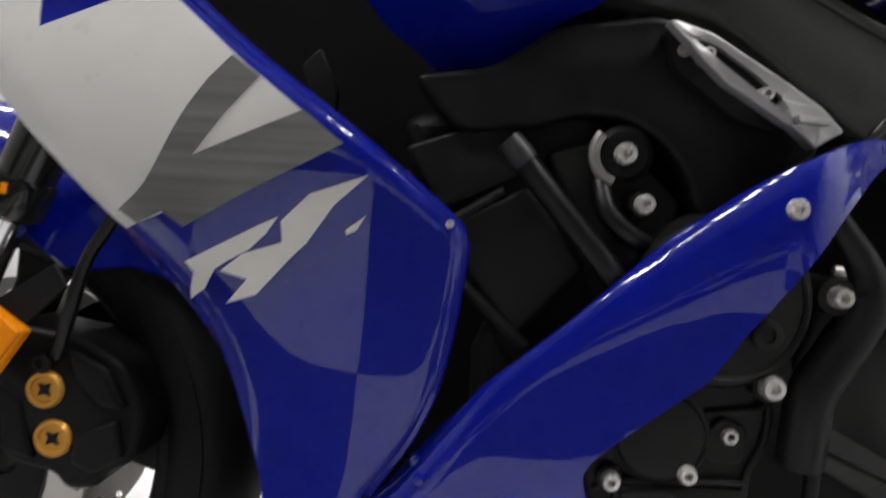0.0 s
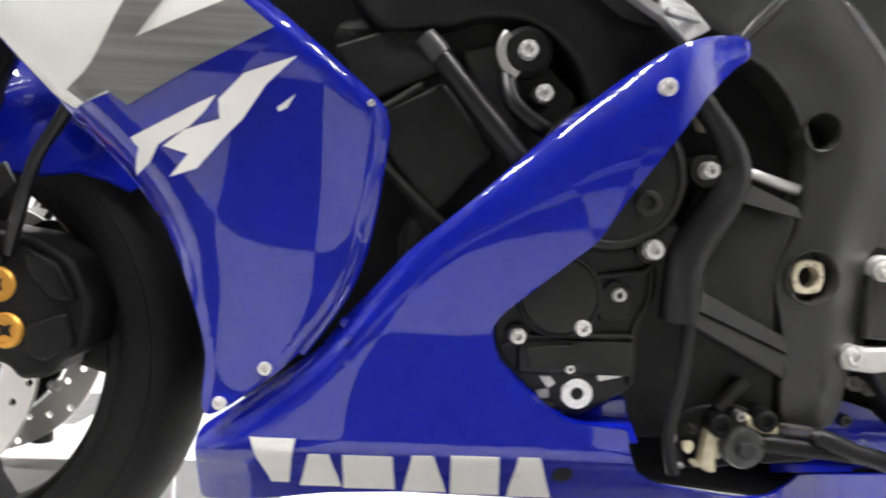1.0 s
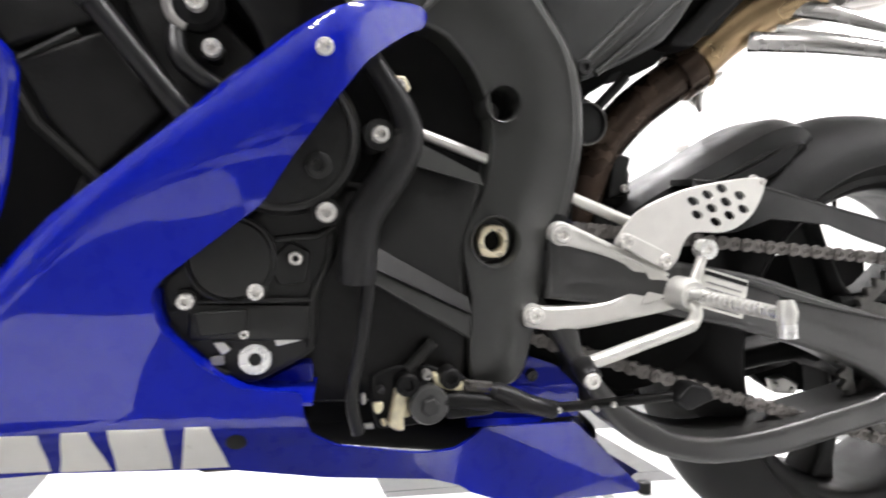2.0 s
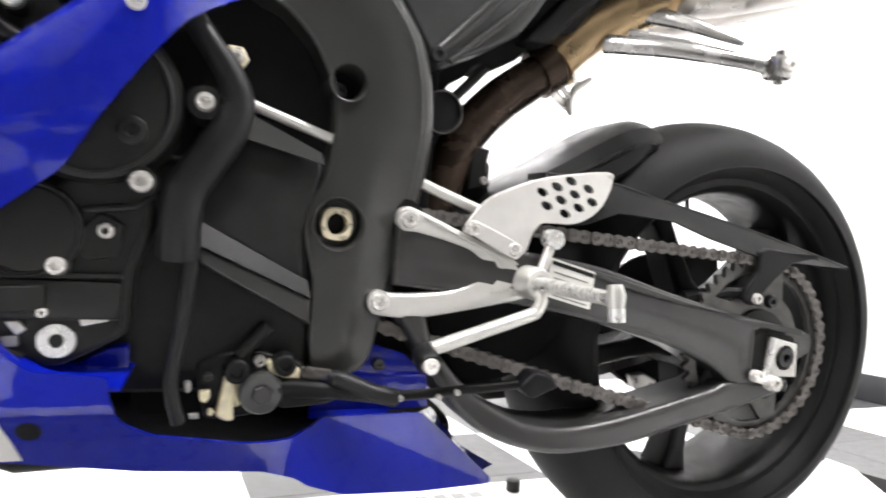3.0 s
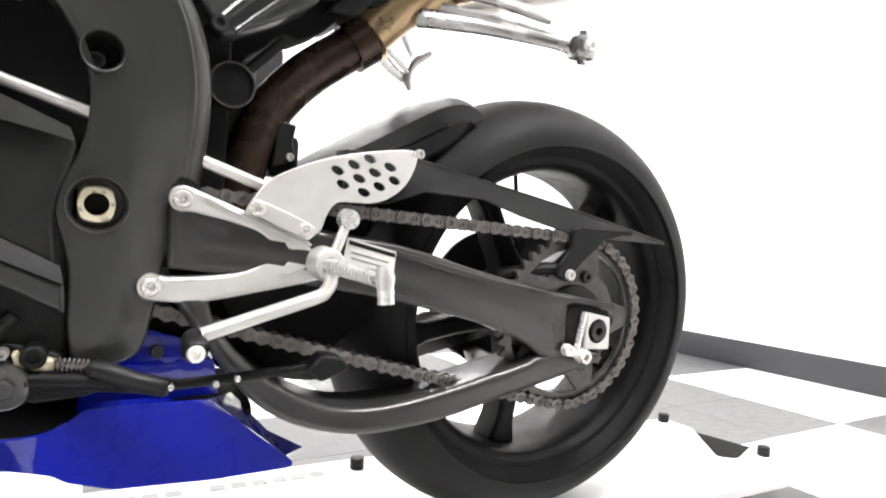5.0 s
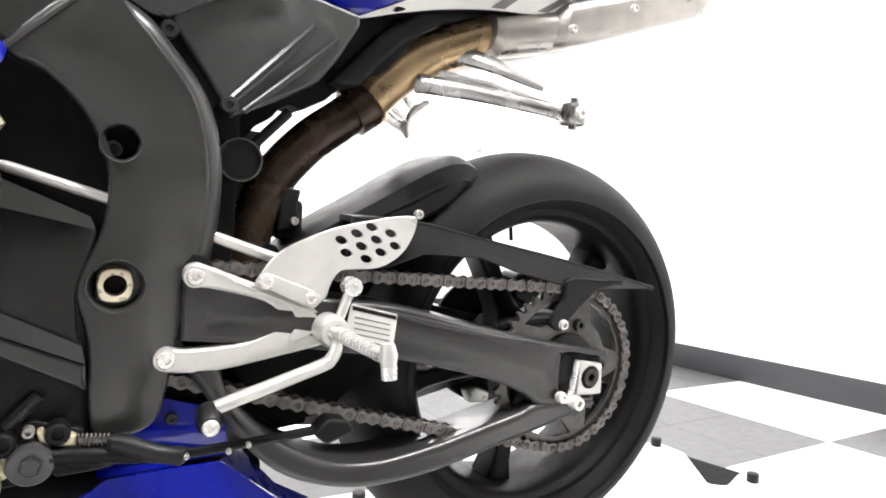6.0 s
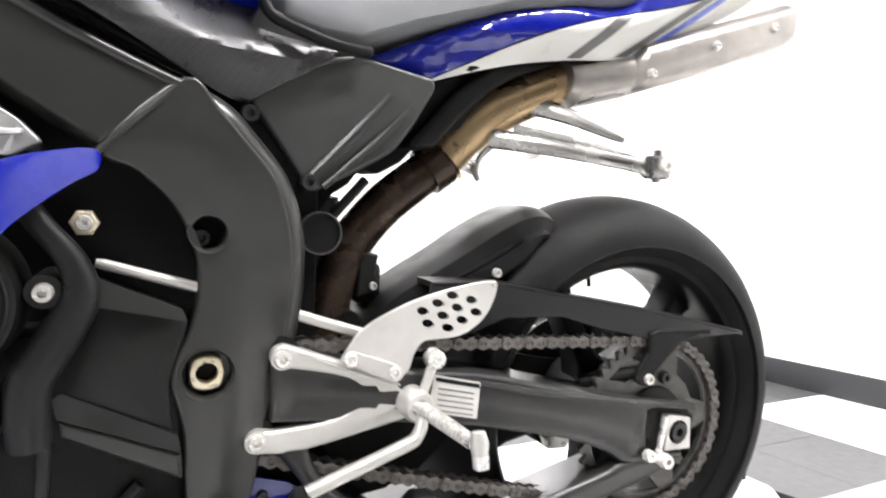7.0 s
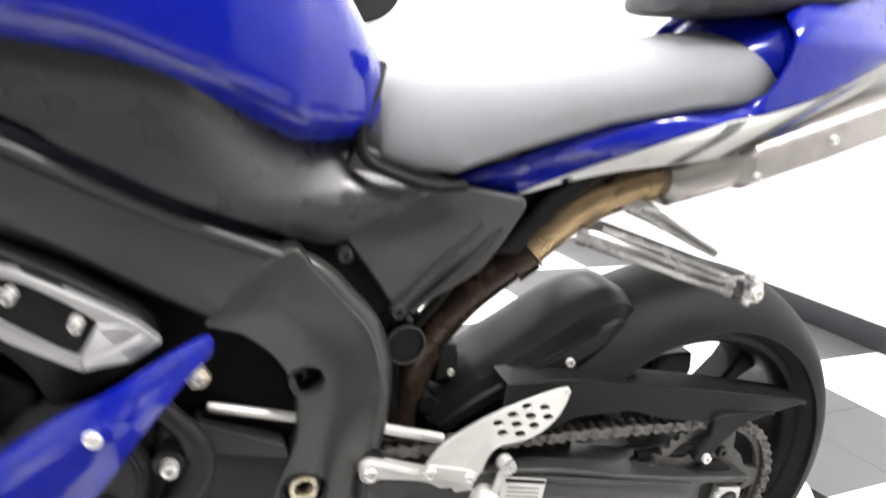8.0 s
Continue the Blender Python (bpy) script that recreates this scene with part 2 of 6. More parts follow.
def tube(path, radius, segs=14, caps=True, flat=1.0):
    """A tube along a path of points; radius: a number, or one for each point."""
    bm = bmesh.new()
    p = [Vector(q) for q in path]
    rad = radius if isinstance(radius, (list, tuple)) else [radius] * len(p)
    rings = []
    up = Vector((0, 1, 0.01))
    for i, c in enumerate(p):
        d = (p[min(i + 1, len(p) - 1)] - p[max(i - 1, 0)]).normalized()
        if abs(d.dot(up.normalized())) > 0.95:
            up = Vector((0.3, 0.1, 1))
        u = d.cross(up).normalized()
        v = u.cross(d).normalized()
        rings.append([bm.verts.new(c + rad[i] * (math.cos(a) * u + flat * math.sin(a) * v))
                      for a in (2 * math.pi * k / segs for k in range(segs))])
    for a, b in zip(rings, rings[1:]):
        for k in range(segs):
            bm.faces.new((a[k], a[(k + 1) % segs], b[(k + 1) % segs], b[k]))
    if caps:
        bm.faces.new(rings[0])
        bm.faces.new(rings[-1])
    return bm


def lathe(profile, cx, cz, segs=64, closed=True):
    """Turns a profile of (radius, y) round an axis along y at cx, cz."""
    bm = bmesh.new()
    rings = []
    for k in range(segs):
        a = 2 * math.pi * k / segs
        rings.append([bm.verts.new((cx + r * math.cos(a), y, cz + r * math.sin(a))) for r, y in profile])
    n = len(profile)
    for k in range(segs):
        a, b = rings[k], rings[(k + 1) % segs]
        for i in range(n if closed else n - 1):
            bm.faces.new((a[i], a[(i + 1) % n], b[(i + 1) % n], b[i]))
    bmesh.ops.remove_doubles(bm, verts=bm.verts[:], dist=1e-6)
    return bm


def disc(cx, cz, r, n=20, start=0.0):
    return [(cx + r * math.cos(start + 2 * math.pi * k / n), cz + r * math.sin(start + 2 * math.pi * k / n)) for k in range(n)]


def loft(sections, caps=True):
    """Rings of (x, y, z) points, all of one count, joined in order."""
    bm = bmesh.new()
    rings = [[bm.verts.new(q) for q in s] for s in sections]
    n = len(rings[0])
    for a, b in zip(rings, rings[1:]):
        for k in range(n):
            bm.faces.new((a[k], a[(k + 1) % n], b[(k + 1) % n], b[k]))
    if caps:
        bm.faces.new(rings[0])
        bm.faces.new(rings[-1])
    return bm


def oval(x, half, z0, z1, power=2.6, n=28, yc=0.0):
    """A ring across the bike at x: half as wide as half, from z0 to z1, squarer with a higher power."""
    out = []
    for k in range(n):
        a = 2 * math.pi * k / n
        c, s = math.cos(a), math.sin(a)
        out.append((x, yc + half * math.copysign(abs(c) ** (2 / power), c),
                    (z0 + z1) / 2 + (z1 - z0) / 2 * math.copysign(abs(s) ** (2 / power), s)))
    return out


def merge(*bms):
    out = bmesh.new()
    for b in bms:
        me = bpy.data.meshes.new("tmp")
        b.to_mesh(me)
        b.free()
        out.from_mesh(me)
        bpy.data.meshes.remove(me)
    return out


def box(x0, x1, y0, y1, z0, z1, bevel=0.002):
    bm = bmesh.new()
    bmesh.ops.create_cube(bm, size=1)
    for v in bm.verts:
        v.co = Vector((x0 if v.co.x < 0 else x1, y0 if v.co.y < 0 else y1, z0 if v.co.z < 0 else z1))
    if bevel:
        bmesh.ops.bevel(bm, geom=bm.edges[:], offset=bevel, segments=2, affect="EDGES", profile=0.5)
    return bm


def bolt(parent, x, y, z, r=0.008, h=0.006, mat=None, name="bolt", socket=True):
    """A round head facing the near side, with a socket."""
    prof = [(r, y + 0.004), (r, y - h * 0.6), (r * 0.85, y - h)]
    prof += [(r * 0.45, y - h), (r * 0.4, y - h * 0.35), (0.0, y - h * 0.35)] if socket else [(0.0, y - h * 1.1)]
    bm = lathe(prof, x, z, 16, closed=False)
    return part(name, bm, mat or BOLT, parent, smooth=40)


def lerp(a, b, t):
    return a + (b - a) * t


def ease(t):
    t = min(max(t, 0.0), 1.0)
    return t * t * (3 - 2 * t)


def table(rows, x):
    """Smooth value at x of rows (x, value)."""
    if x <= rows[0][0]:
        return rows[0][1]
    for i in range(len(rows) - 1):
        (a, u), (b, v) = rows[i], rows[i + 1]
        if x <= b:
            (p, q), (c, w) = rows[max(i - 1, 0)], rows[min(i + 2, len(rows) - 1)]
            m0, m1 = (v - q) / (b - p) * (b - a), (w - u) / (c - a) * (b - a)
            t = (x - a) / (b - a)
            return (2 * t ** 3 - 3 * t * t + 1) * u + (t ** 3 - 2 * t * t + t) * m0 + (3 * t * t - 2 * t ** 3) * v + (t ** 3 - t * t) * m1
    return rows[-1][1]


# ---- room ----
ROOM = pose(0, 0, 0, 0, 0, 2.5)
EAST, WEST, NORTH, SOUTH, HIGH = 2.50, -4.2, 2.9, -5.0, 2.9


def structure(name, bm, mat, label):
    ob = part(name, bm, mat, None, label, smooth=30)
    ob.matrix_world = ROOM
    return tagged(ob, label, name.split("_")[0], kind="structure")


floor = structure("floor", box(WEST, EAST, SOUTH, NORTH, -0.1, -0.004, 0), GROUT, "white and grey checkered tile floor")
structure("wall_east", box(EAST, EAST + 0.12, SOUTH, NORTH, 0, HIGH, 0), WALL, "plain white painted showroom wall")
structure("wall_north", box(WEST, EAST, NORTH, NORTH + 0.12, 0, HIGH, 0), WALL, "plain white painted showroom wall")
structure("wall_west", box(WEST - 0.12, WEST, SOUTH, NORTH, 0, HIGH, 0), WALL, "plain white painted showroom wall")
# south wall is never in view; its dark grey limits reflections and fill
structure("wall_south", box(WEST, EAST, SOUTH - 0.12, SOUTH, 0, HIGH, 0), DARK_WALL, "plain unseen grey wall, dark to limit reflections")
structure("ceiling", box(WEST, EAST, SOUTH, NORTH, HIGH, HIGH + 0.1, 0), CEIL, "white ceiling with fluorescent lamps")
structure("baseboard", box(EAST - 0.006, EAST - 0.0005, SOUTH, NORTH - 0.01, 0.001, 0.105, 0.002), BASE, "dark grey rubber cove base along the wall")
structure("baseboard", box(WEST + 0.01, EAST - 0.01, NORTH - 0.006, NORTH - 0.0005, 0.001, 0.105, 0.002), BASE, "dark grey rubber cove base along the wall")

# ceiling lamps
for lx, ly, power in ((-1.5, 0.9, 28), (1.2, 0.9, 28), (-1.5, -1.1, 38), (1.2, -1.1, 38), (-1.5, 2.3, 28), (1.2, 2.3, 28)):
    lamp = tagged(new("ceiling_lamp"), "narrow white fluorescent ceiling lamp, lit", "ceiling lamp", "ceiling lamps")
    lamp.matrix_world = ROOM @ pose(lx, ly, HIGH)
    part("frame", box(-0.64, 0.64, -0.17, 0.17, -0.03, -0.002, 0.004), DOLLY_WHITE, lamp)
    part("diffuser", box(-0.6, 0.6, -0.13, 0.13, -0.036, -0.031, 0.001), LAMP, lamp)
    for k in range(-2, 3):
        part("louver", box(0.24 * k - 0.04, 0.24 * k + 0.04, -0.15, 0.15, -0.072, -0.056, 0.002), DOLLY_WHITE, lamp)
    for sy in (-0.155, 0.155):
        part("louver_rail", box(-0.62, 0.62, sy - 0.005, sy + 0.005, -0.072, -0.031, 0.001), DOLLY_WHITE, lamp)
    li = bpy.data.lights.new("lamp_light", "AREA")
    li.shape, li.size, li.size_y, li.energy, li.color = "RECTANGLE", 1.2, 0.26, power, (1.0, 0.97, 0.985)
    lo = new("lamp_light", li)
    lo.matrix_world = ROOM @ pose(lx, ly, HIGH - 0.05)

# small things on the far walls
panel = part("wall_disc", lathe([(0.26, NORTH - 0.001), (0.26, NORTH - 0.022), (0.25, NORTH - 0.03), (0.0, NORTH - 0.03)], 0.95, 1.44, 64, False), DEEP_BLACK)
panel.matrix_world = ROOM
tagged(panel, "round black disc hanging on the white wall", "wall disc")
switch = part("wall_switch", box(EAST - 0.012, EAST - 0.0005, 2.63, 2.76, 1.10, 1.14, 0.003), CAST_GREY)
switch.matrix_world = ROOM
tagged(switch, "small flat grey switch plate on the white wall", "wall switch")

# ---- motorcycle ----
bike = tagged(new("motorcycle"), "blue and silver sport motorcycle standing on a white dolly", "motorcycle")
bike.matrix_world = pose(0, 0, 0.055) @ pose(0, 0, 0, 3.5) @ pose(0, 0, -0.02)

RX, RZ = 0.712, 0.330
FX, FZ = -0.757, 0.332


def mirrored(ob):
    """The same part on the far side of the bike."""
    me = ob.data.copy()
    for v in me.vertices:
        v.co.y = -v.co.y
    me.flip_normals()
    o = new(ob.name.split(".")[0], me)
    o.parent = ob.parent
    if "label" in ob:
        o["label"] = ob["label"]
    return o


def tyre_profile(r, w, rim):
    pts = []
    for k in range(17):
        a = math.pi * (k / 16 - 0.5)
        step = 0.0012 if k in (1, 2, 14, 15) else 0.0
        pts.append((r - (1 - math.cos(a)) ** 0.9 * w * 0.37 + step, math.sin(a) * w / 2))
    pts += [(rim + 0.022, w * 0.455), (rim + 0.010, w * 0.41), (rim + 0.007, w * 0.375), (rim - 0.004, w * 0.34),
            (rim - 0.004, -w * 0.34), (rim + 0.007, -w * 0.375), (rim + 0.010, -w * 0.41), (rim + 0.022, -w * 0.455)]
    return pts


def wheel(name, cx, cz, r, w, rim, spokes, rot, mat):
    hub = lathe([(0.04, -0.085), (0.055, -0.06), (0.06, -0.03), (0.06, 0.03), (0.055, 0.06), (0.04, 0.085), (0.014, 0.085), (0.014, -0.085)], cx, cz, 40)
    q = w * 0.375
    barrel = lathe([(rim + 0.007, -q), (rim + 0.009, -q + 0.004), (rim - 0.002, -q + 0.012), (rim - 0.007, -q + 0.03), (rim - 0.007, q - 0.03), (rim - 0.002, q - 0.012),
                    (rim + 0.009, q - 0.004), (rim + 0.007, q), (rim - 0.002, q), (rim - 0.008, q - 0.006), (rim - 0.012, q - 0.014), (rim - 0.014, q - 0.032), (rim - 0.014, -q + 0.032),
                    (rim - 0.012, -q + 0.014), (rim - 0.008, -q + 0.006), (rim - 0.002, -q)], cx, cz, 96)
    rimob = part(name, merge(hub, barrel), mat, bike, "black cast wheel rim")
    c = Vector((cx, 0, cz))
    for k in range(spokes):
        a = rot + 2 * math.pi * k / spokes
        d, s = Vector((math.cos(a), 0, math.sin(a))), Vector((-math.sin(a), 0, math.cos(a)))
        o = [c + d * u + s * v for u, v in ((0.045, -0.030), (0.08, -0.017), (0.13, -0.014), (rim - 0.045, -0.0145), (rim - 0.010, -0.024), (rim - 0.010, 0.024), (rim - 0.045, 0.0145), (0.13, 0.014), (0.08, 0.017), (0.045, 0.030))]
        part("spoke", plate([(p.x, p.z) for p in o], -0.024, 0.024, 0.008, segs=3), mat, rimob)
    part("tyre", lathe(tyre_profile(r, w, rim), cx, cz, 128), RUBBER, rimob, "worn black road tyre")
    for q, h, thick in ((r - w * 0.37 + 0.0008, w * 0.4995, 0.0011), (r - 0.65 * w * 0.37, w * 0.4605, 0.0009)):
        for sy in (-1, 1):
            part("sidewall_rib", lathe([(q + thick * math.cos(b), sy * h + thick * math.sin(b)) for b in (math.pi * k / 3 for k in range(6))], cx, cz, 96), RUBBER, rimob)
    part("valve", tube([c + Vector((math.cos(rot + 0.91), 0, math.sin(rot + 0.91))) * u for u in (rim - 0.012, rim - 0.044)], 0.0032, 8), BLACK_PLASTIC, rimob)
    return rimob


rear_wheel = wheel("rear_wheel", RX, RZ, 0.306, 0.188, 0.216, 5, 0.812, BLACK_PLASTIC)
front_wheel = wheel("front_wheel", FX, FZ, 0.307, 0.12, 0.216, 5, 1.22, BLACK_PLASTIC)


def brake_disc(parent, cx, cz, y, r_out, r_in, name="brake_disc", mat=None):
    holes = []
    for k in range(12):
        for m, (rr, off) in enumerate(((0.2, 0.0), (0.5, 0.17), (0.8, 0.34))):
            a = 2 * math.pi * k / 12 + off
            q = lerp(r_in, r_out, rr)
            holes.append(disc(cx + q * math.cos(a), cz + q * math.sin(a), 0.0042, 8))
    n = 48
    outer = disc(cx, cz, r_out, 72)
    holes.append(disc(cx, cz, r_in, n))
    d = part(name, plate(outer, y - 0.0025, y + 0.0025, 0.0005, holes), mat or DISC, parent, "pale drilled steel brake disc")
    part("disc_carrier", plate(disc(cx, cz, r_in - 0.004, 36), y - 0.004, y + 0.003, 0.001,
                               [disc(cx + 0.07 * math.cos(b), cz + 0.07 * math.sin(b), 0.02, 12) for b in (2 * math.pi * k / 5 for k in range(5))] + [disc(cx, cz, 0.035, 20)]), BLACK_PLASTIC, parent)
    for k in range(10):
        a = 2 * math.pi * k / 10
        bolt(parent, cx + (r_in - 0.002) * math.cos(a), y - 0.003, cz + (r_in - 0.002) * math.sin(a), 0.0085, 0.004, mat or ALU, "disc_rivet")
    return d


brake_disc(front_wheel, FX, FZ, -0.068, 0.156, 0.119)
brake_disc(front_wheel, FX, FZ, 0.068, 0.156, 0.119)
part("brake_disc", plate(disc(RX, RZ, 0.108, 60), 0.088, 0.093, 0.0005, [disc(RX, RZ, 0.04, 24)]), ENGINE_DARK, rear_wheel, "dark rear brake disc")
rear_caliper = part("rear_caliper", plate(rounded([(0.757, 0.440), (0.83, 0.440), (0.836, 0.40), (0.80, 0.375), (0.755, 0.40)], 0.008), 0.075, 0.12, 0.005), CASE_BLACK, bike, "black rear brake caliper")


def sprocket():
    n, pr = 45, 0.1138
    out = []
    for k in range(n * 4):
        a = 2 * math.pi * k / (n * 4)
        q = pr + (0.0045 if k % 4 in (0, 1) else -0.004)
        out.append((RX + q * math.cos(a), RZ + q * math.sin(a)))
    holes = []
    for k in range(5):
        a0 = k * 2 * math.pi / 5 + 0.18
        ring = [(RX + 0.100 * math.cos(a0 + t * 1.0), RZ + 0.100 * math.sin(a0 + t * 1.0)) for t in (0, 0.25, 0.5, 0.75, 1)]
        ring += [(RX + 0.076 * math.cos(a0 + t * 1.0), RZ + 0.076 * math.sin(a0 + t * 1.0)) for t in (0.82, 0.5, 0.18)]
        holes.append(ring)
    holes.append(disc(RX, RZ, 0.05, 30))
    s = part("sprocket", plate(out, -0.118, -0.111, 0.0006, holes), SPROCKET_STEEL, bike, "worn dark steel rear sprocket")
    part("sprocket_carrier", lathe([(0.074, -0.110), (0.072, -0.104), (0.055, -0.1), (0.05, -0.124), (0.03, -0.128), (0.022, -0.13), (0.022, -0.06), (0.074, -0.06)], RX, RZ, 40), ENGINE_DARK, s)
    for k in range(5):
        a = k * 2 * math.pi / 5 + 0.03
        bolt(s, RX + 0.064 * math.cos(a), -0.116, RZ + 0.064 * math.sin(a), 0.009, 0.009, BOLT_DARK, "nut")
    return s


sprocket()

SPX, SPZ, SPR = 0.075, 0.43, 0.043


def chain():
    dx, dz = RX - SPX, RZ - SPZ
    L, ang = math.hypot(dx, dz), math.atan2(dz, dx)
    R, pitch = 0.1138, 0.015875
    th = math.acos((SPR - R) / L)
    path = []
    a_top, a_bot = ang + th, ang - th
    n = 40
    for k in range(n + 1):
        a = a_top + (2 * math.pi - 2 * th) * k / n
        path.append((SPX + SPR * math.cos(a), SPZ + SPR * math.sin(a)))
    lo0 = path[-1]
    lo1 = (RX + R * math.cos(a_bot), RZ + R * math.sin(a_bot))
    for k in range(1, 20):
        t = k / 20
        path.append((lerp(lo0[0], lo1[0], t), lerp(lo0[1], lo1[1], t) - 0.004 * math.sin(math.pi * t)))
    for k in range(n + 1):
        a = a_bot + 2 * th * k / n
        path.append((RX + R * math.cos(a), RZ + R * math.sin(a)))
    path.append(path[0])
    acc = [0.0]
    for a, b in zip(path, path[1:]):
        acc.append(acc[-1] + math.hypot(b[0] - a[0], b[1] - a[1]))
    count = int(acc[-1] / pitch) // 2 * 2
    pts, i = [], 0
    for k in range(count + 1):
        d = acc[-1] * k / count
        while i < len(acc) - 2 and acc[i + 1] < d:
            i += 1
        t = (d - acc[i]) / max(1e-9, acc[i + 1] - acc[i])
        pts.append((lerp(path[i][0], path[i + 1][0], t), lerp(path[i][1], path[i + 1][1], t)))
    h = pitch / 2
    half = ((-1.8, 0.0), (-1.6, 0.75), (-1, 1), (-0.5, 0.8), (0, 0.62), (0.5, 0.8), (1, 1), (1.6, 0.75), (1.8, 0.0))
    outline = [(h * u, 0.0078 * v) for u, v in half] + [(h * u, -0.0078 * v) for u, v in reversed(half[1:-1])]

    def link(width, pins):
        bms = [plate(outline, -width, -width + 0.002, 0), plate(outline, width - 0.002, width, 0)]
        for sx in (-h, h):
            r = 0.0034 if pins else 0.0052
            w = width + (0.0015 if pins else -0.001)
            bms.append(lathe([(r, -w), (r, w), (0, w), (0, -w)], sx, 0, 8, closed=False))
        return part("chain_link", merge(*bms), CHAIN_STEEL, None, smooth=30)
    kinds = [link(0.0105, True), link(0.008, False)]
    master = part("chain", lathe([(0.02, -0.118), (SPR - 0.008, -0.118), (SPR - 0.002, -0.114), (SPR - 0.008, -0.110), (0.02, -0.110)], SPX, SPZ, 40), CHAIN_STEEL, bike, "dirty steel drive chain")
    for k in range(count):
        (x0, z0), (x1, z1) = pts[k], pts[k + 1]
        o = kinds[k] if k < 2 else kinds[k % 2].copy()
        if k >= 2:
            scene.collection.objects.link(o)
        o.parent = master
        o.matrix_basis = pose((x0 + x1) / 2, -0.1145, (z0 + z1) / 2, 0, -math.degrees(math.atan2(z1 - z0, x1 - x0)), 0)


chain()


# ---- fairing ----
def profile(slopes, at, value):
    """A curve with the given slopes (place, slope), that has the value at one place."""
    lo, hi = slopes[0][0], slopes[-1][0]
    n = 600
    grid = [lo + (hi - lo) * k / n for k in range(n + 1)]
    total = [0.0]
    for a, b in zip(grid, grid[1:]):
        total.append(total[-1] + (b - a) * table(slopes, (a + b) / 2))
    shift = value - float(np.interp(at, grid, total))
    return lambda u: float(np.interp(u, grid, total)) + shift


upper_side = profile([(0.24, -0.02), (0.30, -0.005), (0.33, -0.01), (0.36, -0.02), (0.385, -0.036), (0.42, -0.058), (0.462, -0.092), (0.50, -0.118), (0.54, -0.16), (0.58, -0.205), (0.61, -0.20), (0.64, -0.08), (0.70, 0.12), (0.85, 0.25)], 0.3645, -0.208)
lower_side = profile([(0.15, -0.40), (0.262, -0.50), (0.275, -0.80), (0.287, -0.60), (0.296, -0.10), (0.303, 0.035), (0.32, 0.032), (0.343, 0.01), (0.37, -0.005), (0.41, -0.02), (0.45, -0.05), (0.50, -0.09), (0.55, -0.10), (0.60, -0.08), (0.72, -0.04)], 0.40, -0.205)
lower_bulge = profile([(-0.45, 0.0), (-0.20, 0.0), (-0.13, -0.04), (-0.10, -0.12), (-0.08, -0.20), (-0.05, -0.19), (0.0, -0.02), (0.4, 0.0)], -0.3, 0.0)


def y_upper(x, z):
    front = table([(0.30, -0.414), (0.36, -0.411), (0.41, -0.414), (0.46, -0.422), (0.51, -0.448), (0.57, -0.505), (0.64, -0.572), (0.72, -0.63), (0.8, -0.68)], z)
    rear = table([(0.30, -0.37), (0.376, -0.314), (0.424, -0.282), (0.474, -0.264), (0.552, -0.252), (0.575, -0.256), (0.632, -0.327), (0.684, -0.399), (0.735, -0.46), (0.8, -0.53)], z)
    round_back = 0.5 * max(0.0, x + 0.365) ** 2
    return upper_side(z) + round_back + 0.022 * math.exp(-max(x - front, 0) / 0.012) + 0.004 * math.exp(-max(rear - x, 0) / 0.003)


def y_lower(x, z):
    back = ease((x - 0.05) / 0.08)
    side = lerp(lower_side(z), -0.168 + 0.05 * (z - 0.24), back)
    tail = 0.06 * min(max((x - 0.09) / 0.26, 0.0), 1.0)
    front = 0.016 * math.exp(-max(x + 0.411, 0) / 0.02)
    up = table([(-0.405, 0.300), (-0.302, 0.377), (-0.228, 0.466), (-0.127, 0.554), (-0.035, 0.631), (0.0, 0.648), (0.04, 0.664), (0.1, 0.69)], x)
    d = max(up - z, 0.0)
    roll = 0.006 + 0.007 * ease((x + 0.2) / 0.12)
    edge = 0.60 * roll * math.log(1 + math.exp((0.020 - d) / roll)) + 0.006 * math.exp(-d / 0.003)
    curl = 0.046 * min(max((x + 0.03) / 0.082, 0.0), 1.0) ** 1.6 * ease((z - 0.52) / 0.06)
    return side + tail + front + edge + curl + lower_bulge(x) * ease((z - 0.37) / 0.09) + 0.012 * ease((x + 0.03) / 0.07) * ease((z - 0.55) / 0.08)


def decal(name, pts, yf, mat, parent, label, lift=0.0009):
    step = 0.006 if yf is y_lower else 0.008 if yf is y_upper else 0.011
    return part(name, skin(pts, yf, 0.0006, step, lift), mat, parent, label)


upper = part("upper_fairing", skin(spline([(-0.6621, 0.7815), (-0.6017, 0.6997), (-0.5600, 0.6390), (-0.5067, 0.5713), (-0.4516, 0.5110), (-0.4193, 0.4609), (-0.3999, 0.4166), (-0.3885, 0.3731), (-0.3881, 0.3236),
                                           (-0.3455, 0.3477), (-0.3107, 0.3798), (-0.2826, 0.4233), (-0.2642, 0.4719), (-0.2514, 0.5543), (-0.2558, 0.5781), (-0.3282, 0.6341), (-0.3990, 0.6840), (-0.4576, 0.7324), (-0.5174, 0.7873)], 5, True), y_upper, 0.004, 0.0055), BLUE, bike, "gloss blue upper side fairing with silver field")
decal("silver_field", [(-0.5638, 0.6454), (-0.5739, 0.6614), (-0.5808, 0.6822), (-0.5675, 0.7190), (-0.5578, 0.7468), (-0.5414, 0.7471), (-0.5373, 0.7181), (-0.5373, 0.6939), (-0.4854, 0.7155), (-0.4632, 0.7250), (-0.4446, 0.7155), (-0.4003, 0.6773), (-0.3325, 0.6263), (-0.4858, 0.5627), (-0.5066, 0.5749)], y_upper, SILVER_PAINT, upper, "silver white painted field")
